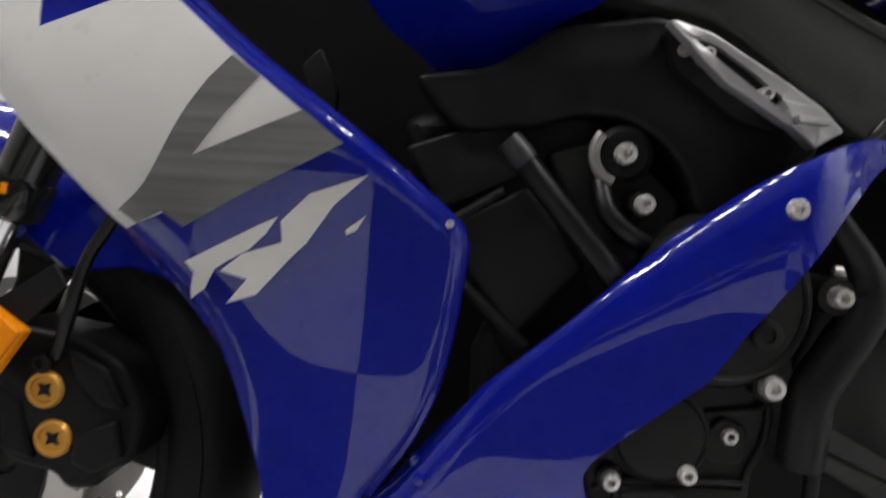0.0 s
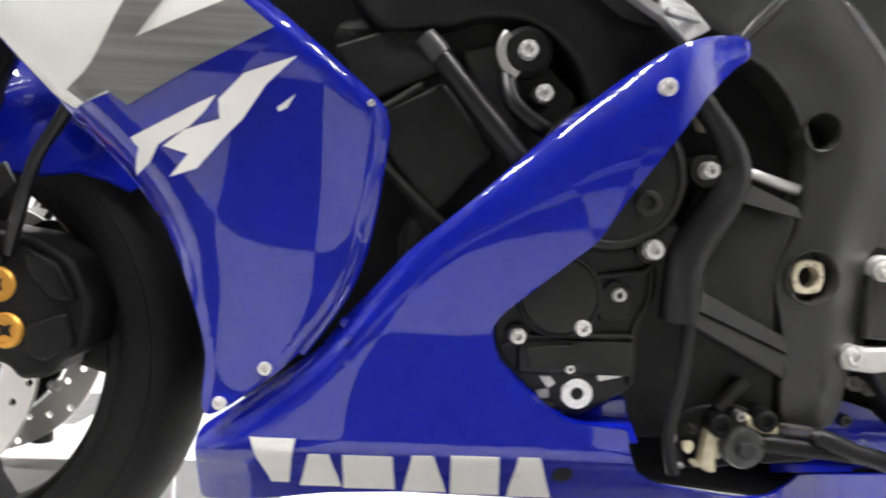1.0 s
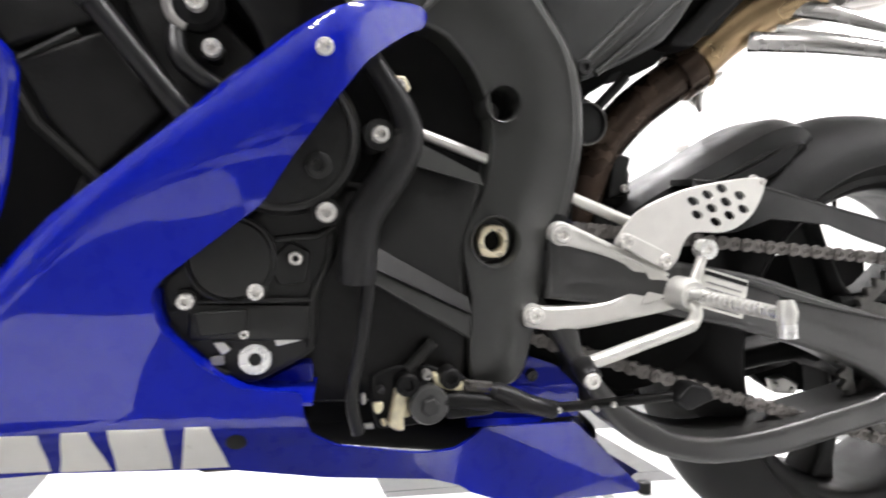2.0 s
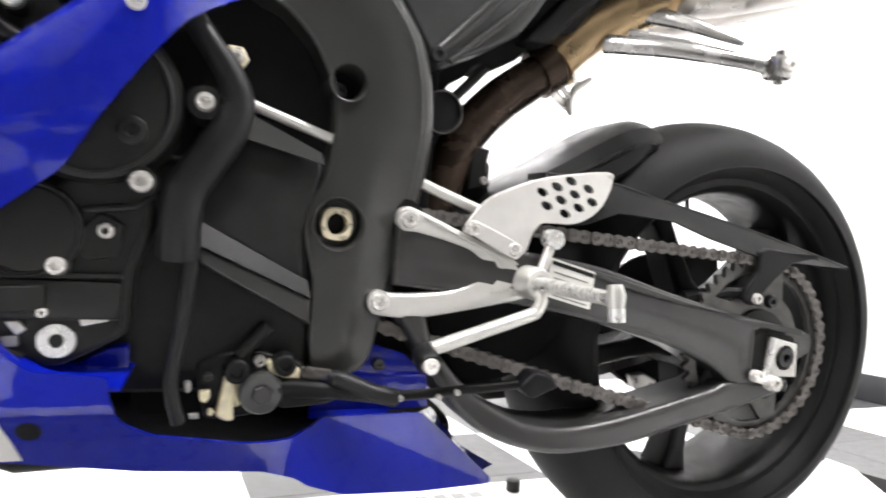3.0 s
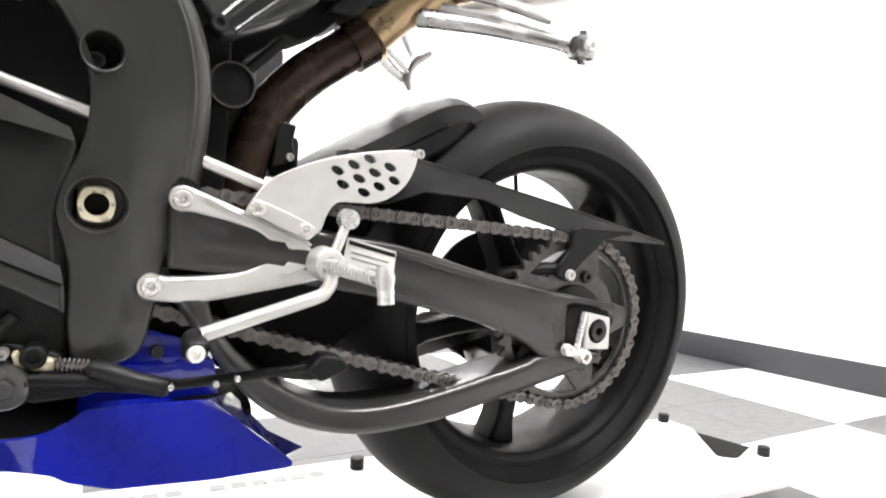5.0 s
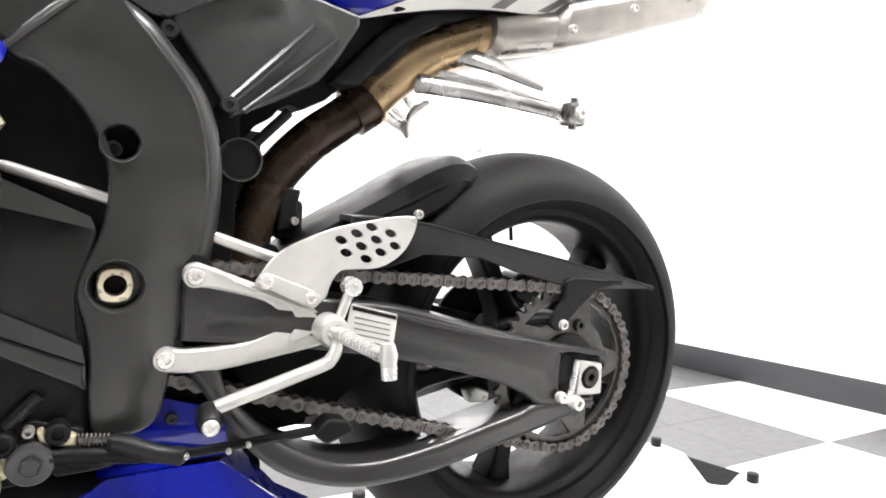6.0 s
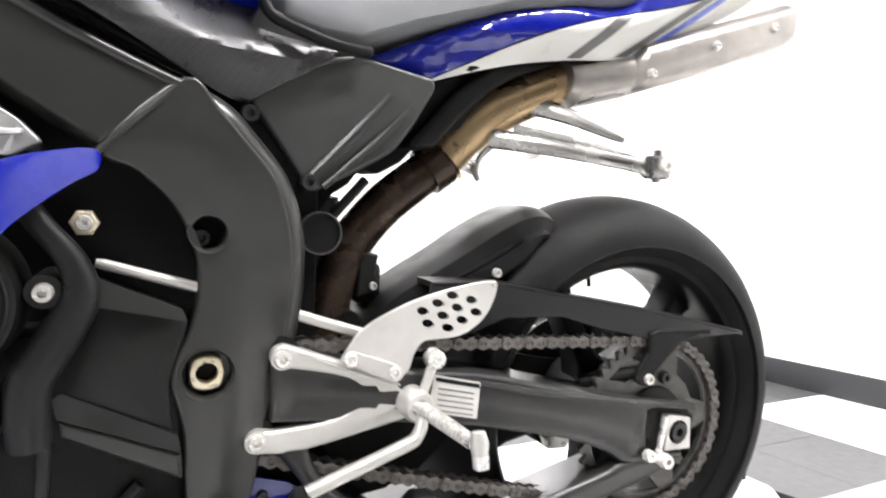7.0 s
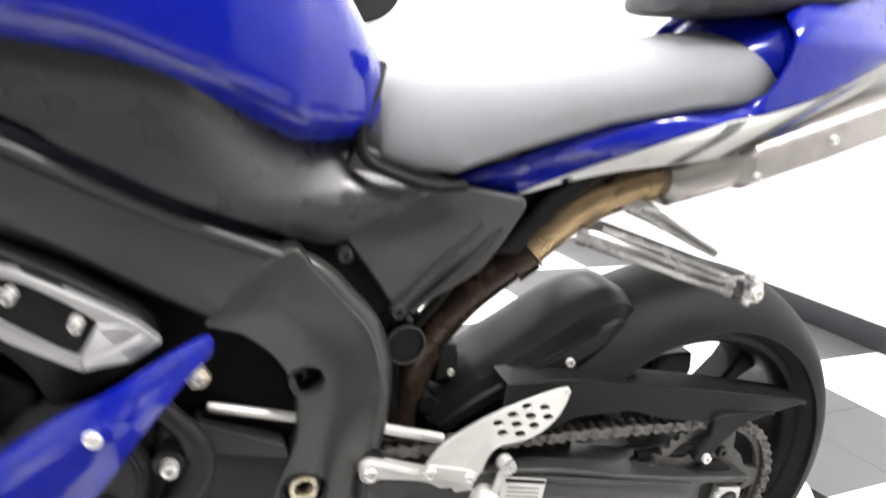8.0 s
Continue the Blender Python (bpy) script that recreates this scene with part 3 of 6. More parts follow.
decal("grey_stripe", spline([(-0.4881, 0.5756), (-0.4666, 0.5951), (-0.4395, 0.6398), (-0.4210, 0.6649)], 4) + [Vector(q) for q in ((-0.4062, 0.6802), (-0.3877, 0.6672), (-0.4111, 0.6417), (-0.4330, 0.6142), (-0.3973, 0.6300), (-0.3582, 0.6467), (-0.3315, 0.6263), (-0.3964, 0.5925), (-0.4422, 0.5659), (-0.4568, 0.5760), (-0.4758, 0.5665))], y_upper, STREAK_DECAL, upper, "brushed grey angular stripe", 0.0018)
# plain slanted emblem shapes
decal("emblem_shape", [(-0.4420, 0.5421), (-0.3905, 0.5693), (-0.3756, 0.5764), (-0.3845, 0.5641), (-0.3965, 0.5528), (-0.4114, 0.5444), (-0.4208, 0.5381), (-0.4290, 0.5233), (-0.4429, 0.5140), (-0.4361, 0.5349)], y_upper, WHITE_DECAL, upper, "pale slanted emblem shape", 0.0024)
decal("emblem_shape", [(-0.3736, 0.5733), (-0.3540, 0.5925), (-0.3146, 0.6067), (-0.3378, 0.5856), (-0.3565, 0.5591), (-0.3673, 0.5487), (-0.3919, 0.5213), (-0.4133, 0.5139), (-0.3982, 0.5319), (-0.4167, 0.5371), (-0.4008, 0.5497), (-0.3732, 0.5590)], y_upper, WHITE_DECAL, upper, "pale slanted emblem shape", 0.0032)
decal("emblem_shape", [(-0.3301, 0.5694), (-0.3163, 0.5797), (-0.3228, 0.5694), (-0.3292, 0.5663)], y_upper, WHITE_DECAL, upper, "pale slanted emblem shape", 0.0024)
mirrored(upper)

lower = part("lower_fairing", skin(rounded([(-0.4006, 0.3036), (-0.2999, 0.3769), (-0.2745, 0.4097), (-0.2283, 0.4624), (-0.1715, 0.5116), (-0.1238, 0.5561), (-0.1041, 0.5747), (-0.0627, 0.6077), (-0.0419, 0.6218), (-0.0220, 0.6330), (0.0009, 0.6423), (0.0182, 0.6478), (0.0385, 0.6525), (0.0512, 0.6528),
                                            (0.0552, 0.6468), (0.0531, 0.6352), (0.0370, 0.6256), (0.0183, 0.6101), (-0.0008, 0.5925), (-0.0249, 0.5588), (-0.0555, 0.5133), (-0.0766, 0.4766), (-0.1198, 0.4393), (-0.1493, 0.4144), (-0.1577, 0.4012), (-0.1509, 0.3756), (-0.1205, 0.3453), (-0.0904, 0.3261), (-0.0398, 0.3218), (-0.0384, 0.3054), (-0.0306, 0.2855), (-0.0079, 0.2702), (0.0706, 0.2563), (0.1068, 0.2532), (0.1280, 0.2620), (0.1360, 0.2690), (0.2465, 0.2620),
                                            (0.3390, 0.1810), (0.3405, 0.1760), (0.3360, 0.1735), (0.2500, 0.1800), (0.1630, 0.1920), (0.1250, 0.2070), (0.1149, 0.2150), (0.0850, 0.2260), (-0.0140, 0.2343), (-0.1037, 0.2496), (-0.2288, 0.2530), (-0.2898, 0.2495), (-0.3402, 0.2417), (-0.4045, 0.2347)], 0.006, 3), y_lower, 0.004, 0.006), BLUE, bike, "gloss blue lower belly fairing")
for x0, x1, x2, x3, zt, zb in ((-0.351, -0.314, -0.322, -0.337, 0.306, 0.2605), (-0.303, -0.286, -0.278, -0.313, 0.2935, 0.2575), (-0.275, -0.234, -0.232, -0.276, 0.2935, 0.256), (-0.218, -0.200, -0.188, -0.225, 0.295, 0.2545), (-0.186, -0.146, -0.142, -0.184, 0.296, 0.253), (-0.130, -0.112, -0.097, -0.135, 0.2965, 0.252)):
    decal("letter_bar", [(x0, zt), (x1, zt), (x2, zb), (x3, zb)], y_lower, WHITE_DECAL, lower, "pale plain lettering bar")
decal("dark_plug", disc(-0.091, 0.2795, 0.0085, 14), y_lower, BLACK_PLASTIC, lower, "dark fairing plug")
mirrored(lower)
cut = spline([(-0.156, 0.402), (-0.149, 0.372), (-0.118, 0.340), (-0.085, 0.3165), (-0.055, 0.3125), (-0.031, 0.3115)], 4)
part("fairing_return", loft([[(q.x, y_lower(q.x, q.y) + 0.003, q.y - 0.0015), (q.x, y_lower(q.x, q.y) + 0.003, q.y + 0.0015), (q.x + 0.006, y_lower(q.x, q.y) + 0.05, q.y + 0.010), (q.x + 0.006, y_lower(q.x, q.y) + 0.05, q.y + 0.007)] for q in cut]), BLUE, lower)
part("inner_tab", plate(rounded([(-0.075, 0.318), (-0.045, 0.336), (-0.030, 0.338), (-0.028, 0.313)], 0.004), -0.165, -0.150, 0.002), BLUE, lower)
tab = part("belly_tab", skin([(0.13, 0.258), (0.15, 0.340), (0.182, 0.334), (0.223, 0.322), (0.249, 0.300), (0.256, 0.264)], lambda x, z: -0.125 + 0.10 * max(0.0, z - 0.296) + 0.25 * max(0.0, 0.296 - z) * (z > 0.262), 0.004, 0.008), BLUE, bike, "gloss blue fairing tab")
part("tail_flank", loft([[(0.245, -0.1235, 0.2605), (0.339, -0.0895, 0.1775), (0.3645, -0.070, 0.1764), (0.3207, -0.070, 0.2017), (0.2787, -0.070, 0.249)], [(0.243, -0.1195, 0.2575), (0.336, -0.0855, 0.1755), (0.3615, -0.066, 0.1744), (0.3177, -0.066, 0.1987), (0.2757, -0.066, 0.246)]]), BLUE, tab)
bolt(bike, 0.196, -0.126, 0.312, 0.006, 0.003, BOLT_DARK)
part("belly_pan", loft([oval(x, h, a, b, 3.2) for x, h, a, b in ((-0.385, 0.105, 0.235, 0.33), (-0.2, 0.112, 0.238, 0.3), (0.0, 0.105, 0.225, 0.285), (0.15, 0.105, 0.21, 0.262), (0.3, 0.08, 0.212, 0.24))]), CAVITY, bike, "black inner belly pan")
for x, z, f in ((-0.3395, 0.3635, y_upper), (-0.3755, 0.3335, y_upper), (-0.034, 0.598, y_lower), (-0.260, 0.577, y_upper)):
    bolt(bike, x, f(x, z) + 0.001, z, 0.003 if x == -0.260 else 0.0072 if x == -0.034 else 0.0058, 0.004)
for x, z in ((-0.278, 0.401), (-0.274, 0.390)):
    bolt(bike, x, y_lower(x, z), z, 0.0045, 0.003, BLUE, "fairing_clip", False)
part("inner_duct", plate(rounded([(-0.62, 0.90), (-0.62, 0.78), (-0.60, 0.74), (-0.49, 0.60), (-0.40, 0.47), (-0.385, 0.31), (-0.2, 0.33), (-0.12, 0.45), (-0.2, 0.55), (-0.15, 0.68), (-0.1, 0.80), (-0.1, 0.90)], 0.02), -0.10, -0.092, 0.001), CAVITY, bike, "black inner fairing duct")
part("tank_flank", skin(spline([(-0.345, 0.80), (-0.333, 0.744), (-0.293, 0.713), (-0.265, 0.692), (-0.25, 0.693), (-0.228, 0.709), (-0.183, 0.738), (-0.15, 0.755), (-0.14, 0.80), (-0.24, 0.82)], 3, True), lambda x, z: -0.205 + 0.95 * (0.80 - z), 0.004, 0.012), BLUE, bike, "dark blue panel beside the frame")
part("inner_bracket", plate(rounded([(-0.39, 0.70), (-0.375, 0.715), (-0.36, 0.68), (-0.362, 0.655), (-0.378, 0.665)], 0.004), -0.135, -0.125, 0.002), ENGINE_DARK, bike)
part("radiator", box(-0.40, -0.35, -0.14, 0.14, 0.33, 0.62, 0.01), CAVITY, bike, "dark radiator")
part("fairing_lip", tube(spline([(x, y_upper(x, z) + 0.005, z) for x, z in ((-0.46, 0.737), (-0.399, 0.685), (-0.327, 0.633), (-0.262, 0.581), (-0.2525, 0.567), (-0.2515, 0.55), (-0.263, 0.474), (-0.281, 0.424), (-0.313, 0.376))], 4), 0.005, 8), BLUE, bike)

# ---- front end ----
fork_axis = lambda z, y: Vector((-0.63 - 0.46 * (0.625 - z), y, z))
for side in (-1, 1):
    y = 0.104 * side
    leg = part("fork_leg", tube([fork_axis(z, y) for z in (0.585, 0.62, 0.75, 0.85)], 0.0245, 24), FORK_BLACK, bike, "black upper fork tube")
    part("fork_slider", tube([fork_axis(z, y) for z in (0.585, 0.46)], 0.017, 24), CHROME, leg, "bright chrome fork slider")
    part("fork_collar", tube([fork_axis(z, y) for z in (0.600, 0.596, 0.568, 0.564)], [0.025, 0.0275, 0.0275, 0.022], 24), FORK_BLACK, leg)
    part("fork_foot", tube([fork_axis(z, y) for z in (0.47, 0.455, 0.40, 0.33, 0.31)], [0.024, 0.03, 0.029, 0.033, 0.02], 20), BLACK_PLASTIC, leg, "black cast fork foot")
    part("axle_nut", lathe([(0.022, y * 1.38), (0.022, y * 1.1), (0.0, y * 1.1), (0.0, y * 1.38)], FX, FZ, 18, False), BOLT, leg)
    cal = part("brake_caliper", plate(rounded([(-0.70, 0.445), (-0.66, 0.468), (-0.592, 0.458), (-0.552, 0.436), (-0.530, 0.388), (-0.541, 0.345), (-0.563, 0.335), (-0.574, 0.319), (-0.601, 0.316), (-0.613, 0.331), (-0.65, 0.338), (-0.69, 0.37)], 0.008), -0.104, -0.04, 0.007, segs=3, crown=0.004, reach=0.02), DEEP_BLACK, leg, "black radial brake caliper")
    if side > 0:
        for v in cal.data.vertices:
            v.co.y = -v.co.y
        cal.data.flip_normals()
    else:
        for x, z in ((-0.618, 0.410), (-0.610, 0.366)):
            bm = lathe([(0.0175, -0.1), (0.0175, -0.1095), (0.0155, -0.112), (0.012, -0.112), (0.011, -0.1095), (0.0, -0.1095)], x, z, 28, False)
            part("caliper_cap", bm, GOLD, leg, "gold anodised caliper piston cap")
            star = [(x + (0.0085 if k % 2 else 0.004) * math.cos(k * math.pi / 4), z + (0.0085 if k % 2 else 0.004) * math.sin(k * math.pi / 4)) for k in range(8)]
            part("cap_slot", plate(star, -0.1102, -0.1095, 0), BLACK_PLASTIC, leg)
        part("caliper_bridge", plate(rounded([(-0.596, 0.449), (-0.560, 0.432), (-0.543, 0.396), (-0.566, 0.398), (-0.588, 0.420)], 0.005), -0.113, -0.10, 0.004), DEEP_BLACK, cal)
        part("caliper_bridge", plate(rounded([(-0.590, 0.372), (-0.552, 0.386), (-0.545, 0.352), (-0.572, 0.336), (-0.592, 0.344)], 0.005), -0.112, -0.10, 0.004), DEEP_BLACK, cal)
        part("caliper_rib", plate(rounded([(-0.655, 0.352), (-0.628, 0.345), (-0.640, 0.398), (-0.660, 0.415)], 0.004), -0.110, -0.10, 0.003), DEEP_BLACK, cal)
        bolt(leg, -0.612, -0.112, 0.507, 0.0085, 0.006, ALU)
        bolt(leg, -0.62, -0.11, 0.434, 0.009, 0.004, ENGINE_DARK)
        lens = part("reflector", plate(rounded([(-0.6505, 0.4890), (-0.6173, 0.4663), (-0.6559, 0.4106), (-0.6850, 0.4340)], 0.004), -0.138, -0.128, 0.003), ORANGE, leg, "orange side reflector")
        part("reflector_facet", plate(rounded([(-0.6490, 0.4860), (-0.6200, 0.4663), (-0.6410, 0.4365), (-0.6670, 0.4585)], 0.003), -0.1405, -0.137, 0.002, warp=lambda x, z: 0.12 * (z - 0.46)), ORANGE, lens)
        part("reflector_stay", plate([(-0.675, 0.475), (-0.60, 0.525), (-0.59, 0.505), (-0.64, 0.455)], -0.127, -0.122, 0.001), BLACK_PLASTIC, leg)
        part("brake_hose", tube(spline([(-0.61, -0.105, 0.44), (-0.59, -0.12, 0.48), (-0.575, -0.12, 0.53), (-0.545, -0.125, 0.575), (-0.53, -0.12, 0.63)], 5), 0.006, 10), HOSE, leg)
        part("warning_label", plate([(-0.6405, 0.583), (-0.639, 0.5925), (-0.6335, 0.5915), (-0.635, 0.582)], -0.1385, -0.1378, 0), ORANGE, leg)


def fender():
    secs = []
    for k in range(25):
        a = radians(35 + 117 * k / 24)
        r = 0.330 + 0.020 * math.sin(math.pi * k / 24)
        w = 0.078 if 2 < k < 21 else 0.068
        skirt = table([(0, 0.030), (2, 0.065), (3, 0.096), (4.5, 0.112), (8, 0.10), (13, 0.06), (24, 0.06)], k)
        ring = []
        for i in range(9):
            b = math.pi * (i / 8 - 0.5)
            q = r - (1 - math.cos(b)) * skirt
            ring.append((FX + q * math.cos(a), w * math.sin(b), FZ + q * math.sin(a)))
        for i in reversed(range(9)):
            b = math.pi * (i / 8 - 0.5)
            q = r - 0.004 - (1 - math.cos(b)) * skirt
            ring.append((FX + q * math.cos(a), (w - 0.003) * math.sin(b), FZ + q * math.sin(a)))
        secs.append(ring)
    part("front_fender", loft(secs), BLUE, bike, "gloss blue front fender")


fender()

# ---- frame ----
spar = part("frame_spar", plate(rounded([(-0.40, 0.935), (-0.25, 0.885), (-0.091, 0.818), (0.002, 0.768), (0.067, 0.738), (0.119, 0.7175), (0.053, 0.651), (0.027, 0.666), (-0.012, 0.689), (-0.046, 0.714), (-0.076, 0.730), (-0.11, 0.741), (-0.21, 0.77), (-0.30, 0.81), (-0.40, 0.86)], 0.006), -0.152, -0.105, 0.011, segs=4, crown=0.003, reach=0.03, step=0.012, warp=lambda x, z: -0.016 * ease((0.09 - x) / 0.2) + 0.5 * max(0.0, (0.052 - x) * 0.573 + (0.657 - z) * 0.819)), FRAME_BLACK, bike, "satin dark grey frame spar")
part("spar_edge", tube(spline([(x, -0.150 - 0.016 * ease((0.09 - x) / 0.2), z - 0.005) for x, z in ((-0.25, 0.884), (-0.17, 0.851), (-0.091, 0.818), (-0.04, 0.790), (0.002, 0.768), (0.035, 0.752), (0.067, 0.738), (0.095, 0.7265), (0.117, 0.718))], 5), 0.0055, 20), FRAME_BLACK, spar)
mirrored(spar)
part("weld_seam", tube(spline([(0.050, -0.151, 0.651), (0.085, -0.1545, 0.686), (0.115, -0.151, 0.716)], 6), 0.0035, 8), FRAME_BLACK, bike)
cast = part("frame_casting", plate(rounded([(-0.297, 0.689), (-0.236, 0.697), (-0.187, 0.729), (-0.11, 0.740), (-0.040, 0.700), (0.003, 0.668), (0.012, 0.643), (-0.016, 0.622), (-0.074, 0.586), (-0.087, 0.622), (-0.105, 0.645), (-0.137, 0.663), (-0.17, 0.663), (-0.203, 0.652), (-0.259, 0.647)], 0.012), -0.170, -0.12, 0.006, segs=3, crown=0.008, reach=0.03, step=0.012), BLACK_PLASTIC, bike, "dark grey plastic frame side cover")
# the lower lip of the trim stands further out than its upper bar
tilt = lambda x, z: -0.190 - 0.034 * ease((0.002 - x) / 0.04) * ease((0.578 - 0.553 * x - 0.874 * z) / 0.022)
slot = part("air_slot_trim", plate(rounded([(-0.1151, 0.7270), (-0.1085, 0.7303), (-0.0805, 0.7208), (-0.0599, 0.7087), (-0.0268, 0.6887), (-0.0008, 0.6717), (0.0149, 0.6555), (-0.0071, 0.6421), (-0.0416, 0.6538), (-0.0841, 0.6802), (-0.1068, 0.7018)], 0.003), 0.0, 0.012, 0.0016,
                                   [rounded([(-0.1065, 0.7206), (-0.0919, 0.7176), (-0.0776, 0.7120), (-0.0509, 0.6940), (-0.0298, 0.6772), (-0.0414, 0.6608), (-0.0520, 0.6671), (-0.0654, 0.6769), (-0.0862, 0.6921), (-0.1033, 0.7078)], 0.003, 3)], warp=tilt), TRIM_ALU, bike, "bare aluminium slotted frame trim")
part("trim_ledge", plate(rounded([(-0.0373, 0.6600), (0.0035, 0.6640), (0.0038, 0.6597), (-0.0354, 0.6545)], 0.0015, 2), -0.004, 0.004, 0.001, warp=tilt), TRIM_ALU, slot)
part("slot_floor", plate(rounded([(-0.113, 0.725), (-0.075, 0.720), (-0.024, 0.684), (-0.030, 0.656), (-0.060, 0.663), (-0.104, 0.696)], 0.003), -0.185, -0.1705, 0.0005), BLACK_PLASTIC, slot)
for x, z in ((-0.0993, 0.7099), (-0.0872, 0.7043), (-0.0453, 0.6782)):
    bolt(slot, x, -0.185, z, 0.0052, 0.017)



# the plate lies flush with the spar at its top and falls back towards its rear edge
fall = lambda x, z: 0.011 * ease((0.68 - z) / 0.12) + 0.012 * ease((x - 0.155) / 0.05) * ease((0.56 - z) / 0.1)
piv = part("pivot_plate", plate(spline([(0.1176, 0.7217), (0.1482, 0.6967), (0.1696, 0.6723), (0.2013, 0.6325), (0.2166, 0.5825), (0.2186, 0.5284), (0.2135, 0.4723), (0.2023, 0.4152), (0.1921, 0.3581), (0.1798, 0.3153), (0.1513, 0.3051), (0.1237, 0.3153), (0.1186, 0.3969), (0.1084, 0.4397), (0.1125, 0.4662), (0.1288, 0.5091), (0.1299, 0.5611), (0.1105, 0.6060), (0.0799, 0.6366), (0.0513, 0.6564)], 4, True),
                                -0.155, -0.12, 0.0042, [disc(0.1405, 0.450, 0.0245, 36), disc(0.140, 0.5825, 0.0172, 28)], segs=4, crown=0.005, reach=0.022, warp=fall), FRAME_BLACK, bike, "satin dark grey frame plate with two bolt holes")
part("plate_back", plate(spline([(0.1003, 0.7049), (0.1615, 0.6845), (0.2023, 0.6376), (0.2176, 0.5845), (0.2196, 0.5284), (0.2125, 0.4703), (0.1972, 0.4132), (0.1768, 0.3275), (0.1309, 0.3275), (0.1227, 0.4295), (0.1360, 0.5111), (0.1380, 0.5611), (0.1186, 0.6131), (0.0697, 0.6539)], 3, True), -0.108, -0.09, 0.004), FRAME_BLACK, bike)
part("plate_rim", tube(spline([(x, -0.1355 + fall(x, z), z) for x, z in [(0.1207, 0.7100), (0.1411, 0.6947), (0.1645, 0.6692), (0.1972, 0.6284), (0.2125, 0.5815), (0.2145, 0.5284), (0.2094, 0.4744), (0.1972, 0.4213), (0.1900, 0.3938)]], 6), [0.010 + 0.0085 * ease(k / 10) for k in range(38)] + [0.0185 - 0.0015 * k for k in range(11)], 24), FRAME_BLACK, bike)
mirrored(piv)
nut = [(0.140 + r * math.cos(radians(a)), 0.4502 + r * math.sin(radians(a))) for a, r in ((8, 0.0155), (48, 0.0192), (90, 0.0168), (132, 0.0192), (172, 0.0155), (188, 0.0155), (228, 0.0192), (270, 0.0168), (312, 0.0192), (352, 0.0155))]
part("pivot_nut", plate(rounded(nut, 0.006, 3), -0.143, -0.12, 0.002, [disc(0.140, 0.4502, 0.0102, 24)], segs=3), NUT_GOLD, bike, "pale passivated swingarm pivot nut")
part("pivot_dish", lathe([(0.0258, -0.1465), (0.0250, -0.1492), (0.0242, -0.1488), (0.0222, -0.144), (0.0215, -0.128), (0.0, -0.127), (0.0, -0.122), (0.0258, -0.122)], 0.1405, 0.450, 44, False), FRAME_BLACK, bike)
part("pivot_hollow", plate(disc(0.140, 0.4502, 0.0100, 20), -0.130, -0.128, 0), CAVITY, bike)
part("hole_sleeve", lathe([(0.0182, -0.1465), (0.0176, -0.1492), (0.0169, -0.1488), (0.0152, -0.144), (0.0149, -0.112), (0.0182, -0.112)], 0.140, 0.5825, 36), FRAME_BLACK, bike)
part("hole_bottom", plate(disc(0.140, 0.5825, 0.017, 20), -0.116, -0.110, 0), CAVITY, bike)
bolt(bike, 0.135, -0.116, 0.577, 0.009, 0.010, BOLT_DARK)

# ---- engine ----
eng = part("engine_block", merge(box(-0.24, 0.13, -0.145, 0.145, 0.285, 0.50, 0.03), plate(rounded([(-0.31, 0.66), (-0.17, 0.70), (-0.05, 0.56), (-0.06, 0.44), (-0.20, 0.44)], 0.02), -0.15, 0.15, 0.02)), ENGINE_DARK, bike, "dusty dark engine block")
part("cylinder_panel", plate(rounded([(-0.300, 0.635), (-0.223, 0.662), (-0.205, 0.618), (-0.272, 0.585)], 0.005), -0.162, -0.148, 0.004), ENGINE_DARK, eng)
part("cylinder_panel", plate(rounded([(-0.268, 0.578), (-0.203, 0.608), (-0.155, 0.548), (-0.205, 0.492), (-0.245, 0.535)], 0.006), -0.166, -0.148, 0.005), ENGINE_DARK, eng)
part("cylinder_panel", plate(rounded([(-0.192, 0.635), (-0.14, 0.652), (-0.085, 0.60), (-0.10, 0.545), (-0.145, 0.55)], 0.006), -0.160, -0.148, 0.005), ENGINE_DARK, eng)
part("casting_rib", tube([(-0.262, -0.163, 0.578), (-0.222, -0.163, 0.604)], 0.004, 8), ENGINE_DARK, eng)
part("casting_rib", tube([(-0.30, -0.158, 0.615), (-0.25, -0.165, 0.53), (-0.20, -0.165, 0.485)], 0.005, 8), ENGINE_DARK, eng)
part("coolant_pipe", tube(spline([(-0.213, -0.178, 0.631), (-0.18, -0.182, 0.592), (-0.142, -0.185, 0.548), (-0.12, -0.17, 0.52)], 5), 0.0095, 14), HOSE, eng, "black coolant pipe")
part("pipe_end", tube([(-0.222, -0.178, 0.641), (-0.213, -0.178, 0.631), (-0.207, -0.179, 0.624)], [0.010, 0.0115, 0.0105], 16), BOLT_DARK, eng, "steel pipe fitting")
part("thermostat", lathe([(0.022, -0.15), (0.022, -0.168), (0.017, -0.173), (0.0, -0.174)], -0.134, 0.635, 28, False), DEEP_BLACK, eng)
part("clamp_ring", tube([(-0.134 + 0.0225 * math.cos(a), -0.171, 0.635 + 0.0225 * math.sin(a)) for a in (radians(q) for q in range(140, 251, 10))], 0.0045, 10), CAST_GREY, eng)
bolt(eng, -0.134, -0.173, 0.635, 0.0085, 0.008)
bolt(eng, -0.120, -0.182, 0.598, 0.0076, 0.006)
part("bolt_boss", lathe([(0.0095, -0.15), (0.0095, -0.182), (0.0, -0.182)], -0.120, 0.598, 20, False), CASE_BLACK, eng)
part("hose_bend", tube(spline([(-0.15, -0.165, 0.615), (-0.145, -0.178, 0.59), (-0.125, -0.18, 0.573), (-0.105, -0.17, 0.565)], 5), 0.008, 12), HOSE, eng)
